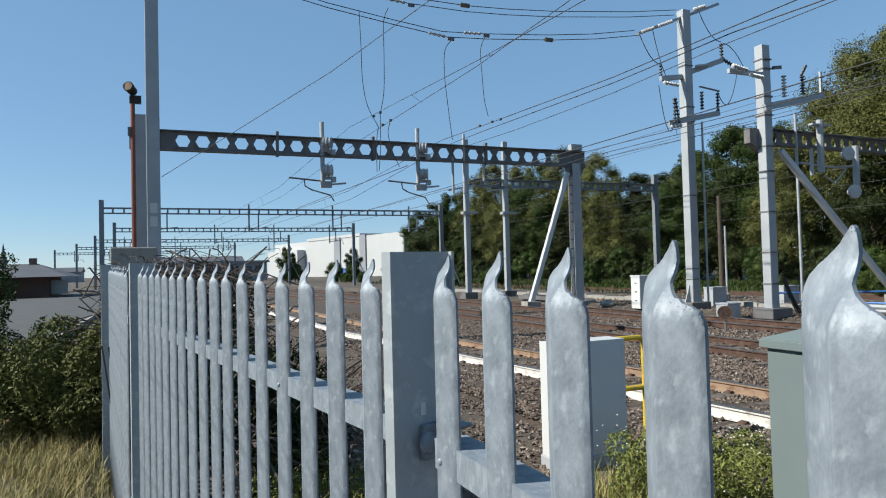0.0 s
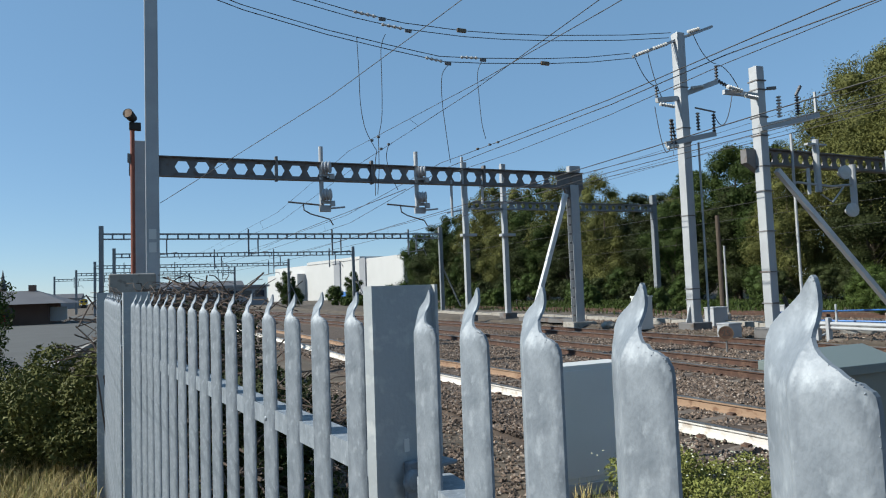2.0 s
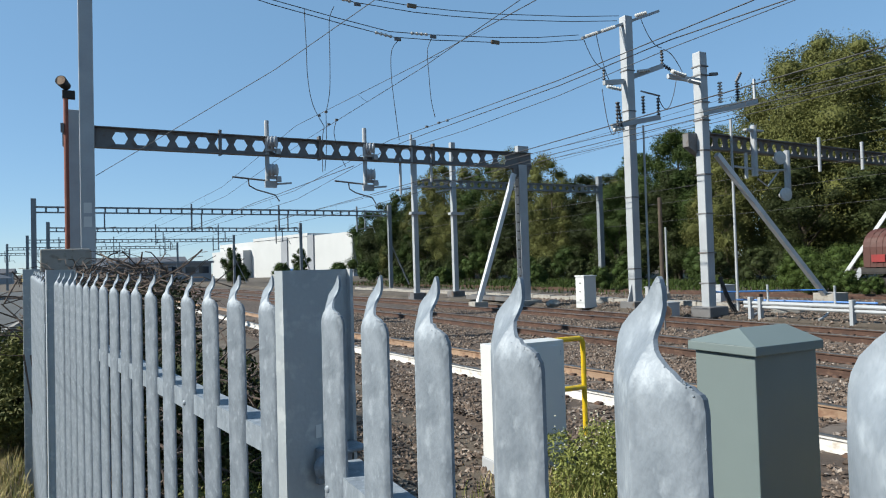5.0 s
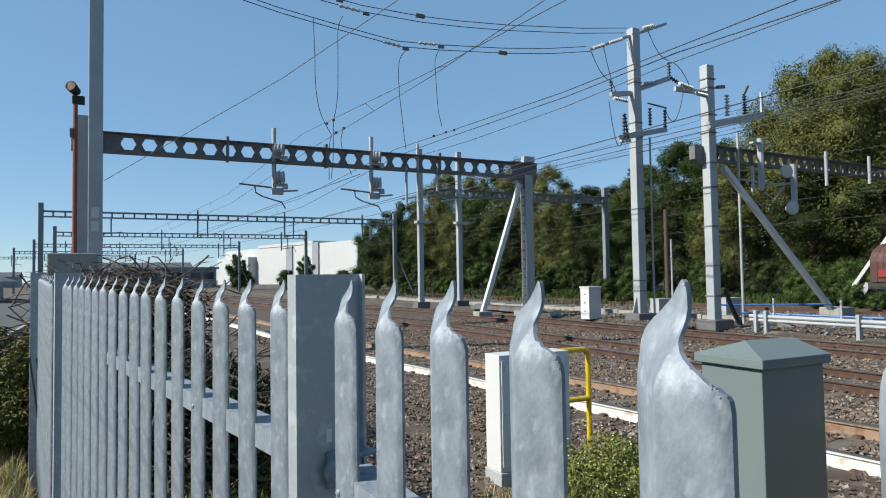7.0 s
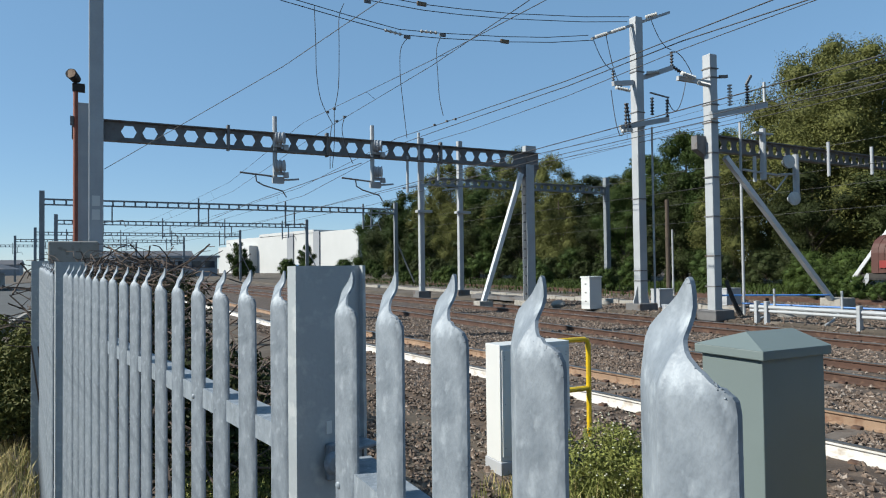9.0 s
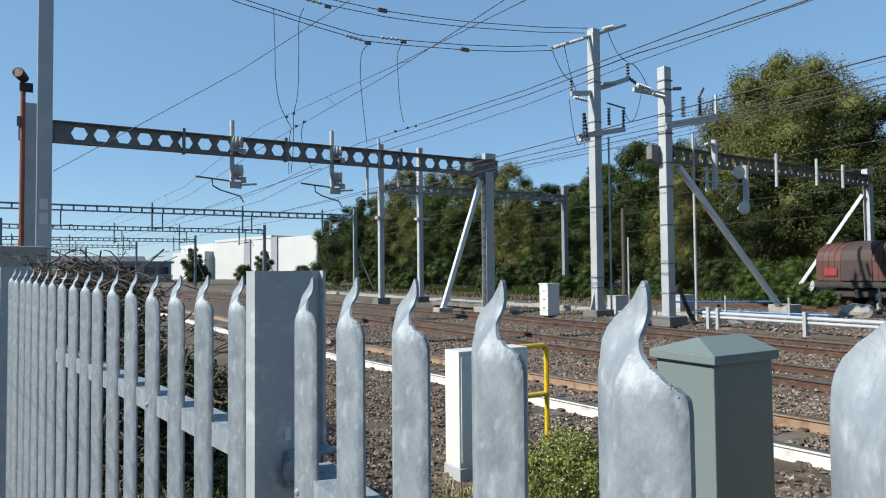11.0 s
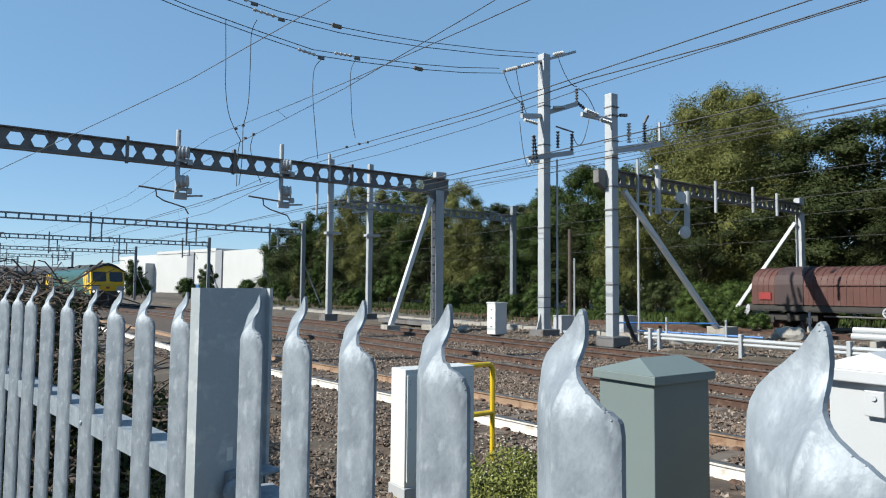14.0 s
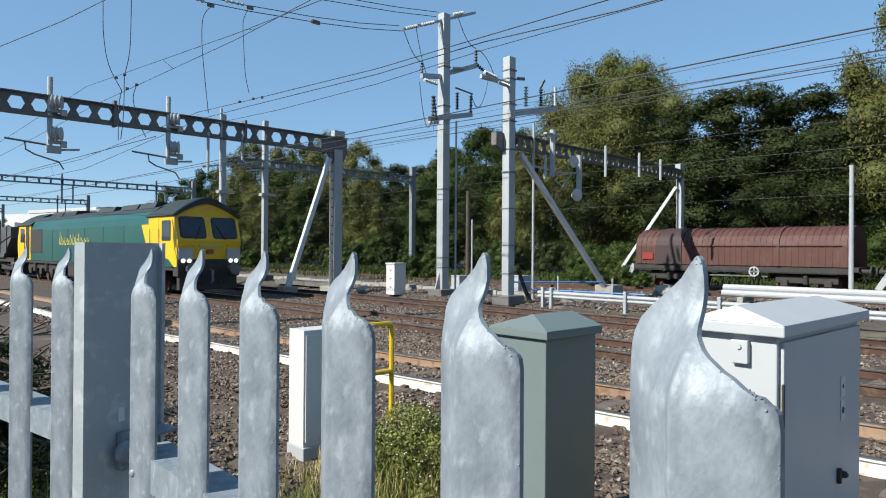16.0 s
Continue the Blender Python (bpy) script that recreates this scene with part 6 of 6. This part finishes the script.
for k in range(34):
    y = 0 + 3.6 * k
    if 9 < y < 24:
        x = 45.3
    else:
        x = random.uniform(42.5, 45.5)
    plant(("bush_dark", "bush", "bush_dark", "bush", "bush_dark")[k % 5], x, y + random.uniform(-1, 1), random.uniform(2.6, 4.8))
for x, y, h in ((40.0, 25.0, 2.6), (41, 28.5, 3.4), (37.5, 26.8, 1.0), (33.5, 28.5, 1.0), (30.0, 30.5, 0.9), (35, 31, 1.3), (31, 33, 1.2), (31.4, 18.3, 1.2), (33.0, 21.9, 2.3), (33.9, 23.6, 2.6), (31.6, 21.2, 1.1), (31.3, 19.5, 1.6), (30.6, 20.6, 1.4)):
    plant("bush_bright" if h > 2 else "bush", x, y, h)
for k in range(22):
    plant(("bush", "bush_bright")[k % 2], random.uniform(27, 41), 34 + 3.6 * k, random.uniform(1.2, 2.6))
for x, y, h in ((20.6, 118, 5.9), (22.5, 121, 4.2), (41.0, 150, 6.6), (33.0, 135, 4.8), (36, 132, 4.0), (40, 120, 4.4), (29, 100, 2.2)):
    plant("mid" if h > 5 else "bush", x, y, h)
SH = [(0.28 + random.uniform(-0.3, 0.3), 9.0 + random.uniform(-0.5, 0.5), z, random.uniform(0.2, 0.36)) for z in (0.25, 0.3, 0.4, 0.55, 0.6, 0.7, 0.85, 0.9, 1.05, 1.1, 1.25, 1.35)]
shrub = thing("shrub", "dark green leafy shrub at the end of the fence", "bush")
part("foliage", crown(71, SH, 34000, 0.024, LEAF_OLIVE, 0, False), None, shrub)
part("stem", Mesh().tube((0.05, 9, -0.1), (0.1, 9, 1.1), 0.03, 0.012), BARK, shrub)
LO_SH = [(random.uniform(-1.25, 0.15), 9.4 + random.uniform(-0.5, 0.5), z, random.uniform(0.2, 0.34)) for z in (0.1, 0.15, 0.25, 0.3, 0.4, 0.45, 0.5, 0.6, 0.65, 0.75, 0.85, 0.95, 1.0, 1.1)]
low_shrub = thing("shrub", "low dark tangled shrub beside the dry grass", "bush")
part("foliage", crown(73, LO_SH, 22000, 0.026, LEAF_OLIVE, 0, False), None, low_shrub)
part("stem", Mesh().tube((-0.5, 9.4, -0.1), (-0.45, 9.4, 0.9), 0.025, 0.01), BARK, low_shrub)
SP = [(-0.92 + random.uniform(-0.12, 0.12) * (2.3 - z), 10.4 + random.uniform(-0.15, 0.15), z, 0.17) for z in (0.4, 0.6, 0.75, 0.9, 1.0, 1.15, 1.3, 1.4, 1.55, 1.7, 1.85, 1.98)]
sapling = thing("sapling", "thin young tree with sparse green leaves", "tree")
part("foliage", crown(72, SP, 4000, 0.026, LEAF_BRIGHT, 0, False), None, sapling)
SS = Mesh().path([(-0.95, 10.4, -0.1), (-0.90, 10.4, 1.0), (-0.94, 10.42, 2.1)], 0.012)
for x, y, z, r in SP:
    SS.tube((-0.92, 10.4, z - 0.15), (x, y, z), 0.006, 0.003, 5)
part("stem", SS, BARK, sapling)


def brambles():
    M = Mesh()
    rnd = random.Random(4)
    for k in range(1100):
        if k < 760:
            x, y, z, high = rnd.uniform(0.4, 1.9), rnd.uniform(8.0, 12.5), rnd.uniform(0.9, 1.9), 2.06
        else:
            y = rnd.uniform(5.4, 8.4)
            x, z, high = rnd.uniform(1.15, 2.1) + 0.06 * (8 - y), rnd.uniform(0.0, 1.2), 1.4
        a, rise, line = rnd.uniform(0, 6.28), rnd.uniform(-0.3, 0.5), []
        for _ in range(rnd.randint(4, 6)):
            line.append((x, y, min(z, high)))
            a, rise, step = a + rnd.uniform(-0.7, 0.7), rise + rnd.uniform(-0.45, 0.4), rnd.uniform(0.07, 0.18)
            x, y, z = x + step * math.cos(a), y + step * math.sin(a), z + step * rise
        M.path(line, rnd.uniform(0.0035, 0.009), 4)
    for k in range(60):
        x, y = rnd.uniform(0.5, 1.8), rnd.uniform(6.0, 12.5)
        M.path([(x, y, -0.3), (x + rnd.uniform(-0.1, 0.1), y, 0.6), (x + rnd.uniform(-0.2, 0.2), y + 0.1, 1.2)], 0.009, 4)
    lone("bramble_thicket", M, TWIG, "tangle of dry brown bramble stems behind the fence", "brambles", kind="stuff")
    clumps = [(rnd.uniform(0.5, 1.8), rnd.uniform(8.6, 12), rnd.uniform(0.5, 1.45), 0.4) for _ in range(26)] + [(rnd.uniform(1.3, 2.3), rnd.uniform(5.8, 8.6), rnd.uniform(0.1, 0.9), 0.34) for _ in range(26)]
    lone("bramble_leaves", crown(91, clumps, 42000, 0.032, LEAF_DARK, 0, False), None, "dark bramble leaves filling the thicket", "brambles", kind="stuff")
    lone("concrete_block", Mesh().box(-0.15, 0.82, 17.4, 18.4, 0, 2.44, 0.03), CONC, "pale concrete block beside the tall mast", "block")


def blades(name, material, label, spots, count, h0, h1, w, lean, kind_of="grass"):
    rnd = np.random.RandomState(len(name) + count)
    V, F = [], []
    for i in range(count):
        x0, x1, y0, y1 = spots[rnd.randint(len(spots))]
        x, y = rnd.uniform(x0, x1), rnd.uniform(y0, y1)
        if noise.noise(Vector((x * 1.1, y * 1.1, 5))) < -0.15 and rnd.rand() < 0.75:
            continue
        z = ground_height(x, y) - 0.02
        h = rnd.uniform(h0, h1) * (0.8 + 0.5 * noise.noise(Vector((x * 0.8, y * 0.8, 9))))
        a = rnd.uniform(0, 6.283)
        l = rnd.uniform(0, lean) * h
        dx, dy = math.cos(a), math.sin(a)
        o = len(V)
        V += [(x - dy * w, y + dx * w, z), (x + dy * w, y - dx * w, z), (x + dx * l * 0.35 + dy * w * 0.7, y + dy * l * 0.35 - dx * w * 0.7, z + h * 0.6), (x + dx * l * 0.35 - dy * w * 0.7, y + dy * l * 0.35 + dx * w * 0.7, z + h * 0.6), (x + dx * l, y + dy * l, z + h)]
        F += [(o, o + 1, o + 2, o + 3), (o + 3, o + 2, o + 4)]
    me = bpy.data.meshes.new(name)
    me.from_pydata(V, [], F)
    me.materials.append(material)
    return lone(name, me, None, label, kind_of, kind="stuff")


brambles()
blades("dry_grass", GRASS_DRY, "long straw-coloured dry grass beside the fence", [(-3.5, 0.75, 2.6, 5), (-5, 0.6, 4, 9), (-3.2, 0.3, 5, 12)], 34000, 0.12, 0.42, 0.0035, 1.3)
blades("green_grass", GRASS_GREEN, "thin green grass among the dry stalks", [(-3.5, 0.75, 2.6, 5), (-5, 0.6, 4, 9)], 20000, 0.10, 0.34, 0.004, 1.2)
blades("trackside_weeds", GRASS_GREEN, "green weeds growing at the foot of the fence", [(1.5, 2.6, 2.4, 7), (4.5, 5.6, 4.2, 5.6), (3.6, 4.6, 4.6, 6.0), (1.6, 2.2, 1.2, 4)], 4200, 0.12, 0.50, 0.004, 0.8, "weeds")
blades("dry_trackside_weeds", GRASS_DRY, "dry yellow weeds by the concrete slab", [(4.1, 4.6, 5.2, 6.1), (5.0, 5.6, 4.4, 5.6), (3.3, 5.5, 3.9, 5.0), (1.6, 3.0, 2, 6)], 3500, 0.12, 0.40, 0.004, 0.8, "weeds")
blades("far_grass", LEAF_BRIGHT, "rough green verge beyond the sidings", [(37, 45, 2, 60), (31, 44, 24, 60), (26, 44, 28, 90)], 26000, 0.2, 0.55, 0.03, 0.7)
W1 = [(4.9 + random.uniform(-0.5, 0.5), 4.9 + random.uniform(-0.6, 0.6), random.uniform(0.0, 0.62) ** 1.3 - 0.2, random.uniform(0.10, 0.2)) for _ in range(40)]
lone("weed_clump", crown(55, W1, 30000, 0.0145, GRASS_GREEN, 0, False), None, "leafy pale green weed clump between the cabinets", "weeds", kind="stuff")
W2 = [(2.1 + random.uniform(-0.5, 0.4), random.uniform(2.6, 6.0), random.uniform(0.0, 0.4) - 0.1, 0.17) for _ in range(30)]
lone("weed_clump", crown(56, W2, 36000, 0.0115, GRASS_GREEN, 0, False), None, "leafy green weeds behind the fence", "weeds", kind="stuff")
FL = Mesh()
for x, y, z, r in W1:
    for _ in range(7):
        p = Vector((x + random.gauss(0, 0.12), y + random.gauss(0, 0.12), z + 0.12 + random.random() * 0.12))
        FL.lathe(p, [(0, 0.003), (0.006, 0.009), (0.012, 0.003)], 5)
lone("seed_heads", FL, FLOWER, "small pale seed heads on the weeds", "weeds", kind="stuff")


# ---------- loose stones ----------
def stones(name, areas, label):
    rnd = np.random.RandomState(7)
    V, F = [], []
    base = np.array([(1, 0, 0), (0, 1, 0), (-1, 0, 0), (0, -1, 0), (0, 0, 1), (0, 0, -1)], float)
    tri = [(0, 1, 4), (1, 2, 4), (2, 3, 4), (3, 0, 4), (1, 0, 5), (2, 1, 5), (3, 2, 5), (0, 3, 5)]
    for x0, x1, y0, y1, per, s0, s1 in areas:
        n = int((x1 - x0) * (y1 - y0) * per)
        for _ in range(n):
            x, y = rnd.uniform(x0, x1), rnd.uniform(y0, y1)
            if any(abs(abs(x - track_x(c, y)) - 0.7175) < 0.085 for c in TRACKS):
                continue
            on_bed = 5.3 + bend(y) < x < 18.5 + bend(y)
            if on_bed and any(abs(x - track_x(c, y)) < 1.27 for c in TRACKS) and abs(((y - 1.0 + 0.325) % 0.65) - 0.325) < 0.12:
                continue
            z = (-0.165 if on_bed else ground_height(x, y)) + rnd.uniform(-0.012, 0.022)
            s = rnd.uniform(s0, s1)
            b = base * (s * rnd.uniform(0.6, 1.3, (6, 3))) + rnd.normal(size=(6, 3)) * s * 0.22
            a = rnd.uniform(0, 6.283)
            ca, sa = math.cos(a), math.sin(a)
            o = len(V)
            V += [(x + p[0] * ca - p[1] * sa, y + p[0] * sa + p[1] * ca, z + p[2] * 0.75) for p in b]
            F += [(i + o, j + o, k + o) for i, j, k in tri]
    me = bpy.data.meshes.new(name)
    me.from_pydata(V, [], F)
    me.materials.append(STONE)
    lone(name, me, None, label, "stones", kind="stuff")


stones("ballast_stones", [(5.2, 11.0, 2.5, 13, 280, 0.020, 0.042), (8.0, 18.6, 4, 30, 110, 0.026, 0.052), (1.8, 5.6, 2.4, 16, 280, 0.018, 0.042), (5.2, 8.2, 13, 26, 120, 0.026, 0.05), (18.3, 21.5, 6, 30, 55, 0.025, 0.07), (21.5, 28, 6, 32, 16, 0.03, 0.10)], "loose crushed ballast stones between the tracks")


# ---------- what moves ----------
def motions():
    speed, end = 19.25, 26.0

    def spot(front, length):
        """The pose of a vehicle whose front is that far along the running track."""
        a = Vector((TRACKS[1] + bend(front), front, 0))
        b = Vector((TRACKS[1] + bend(front + length), front + length, 0))
        d = b - a
        return pose(a.x, a.y, 0, 0, 0, math.degrees(math.atan2(-d.x, d.y)))

    for ob, gap, length in ((loco, 0.0, 21.3), (hopper, 22.2, 13.8), (hopper_two, 36.8, 13.8)):
        walk(ob, [(0.5 * k, spot(end + gap + speed * (16 - 0.5 * k), length)) for k in range(33)])


motions()
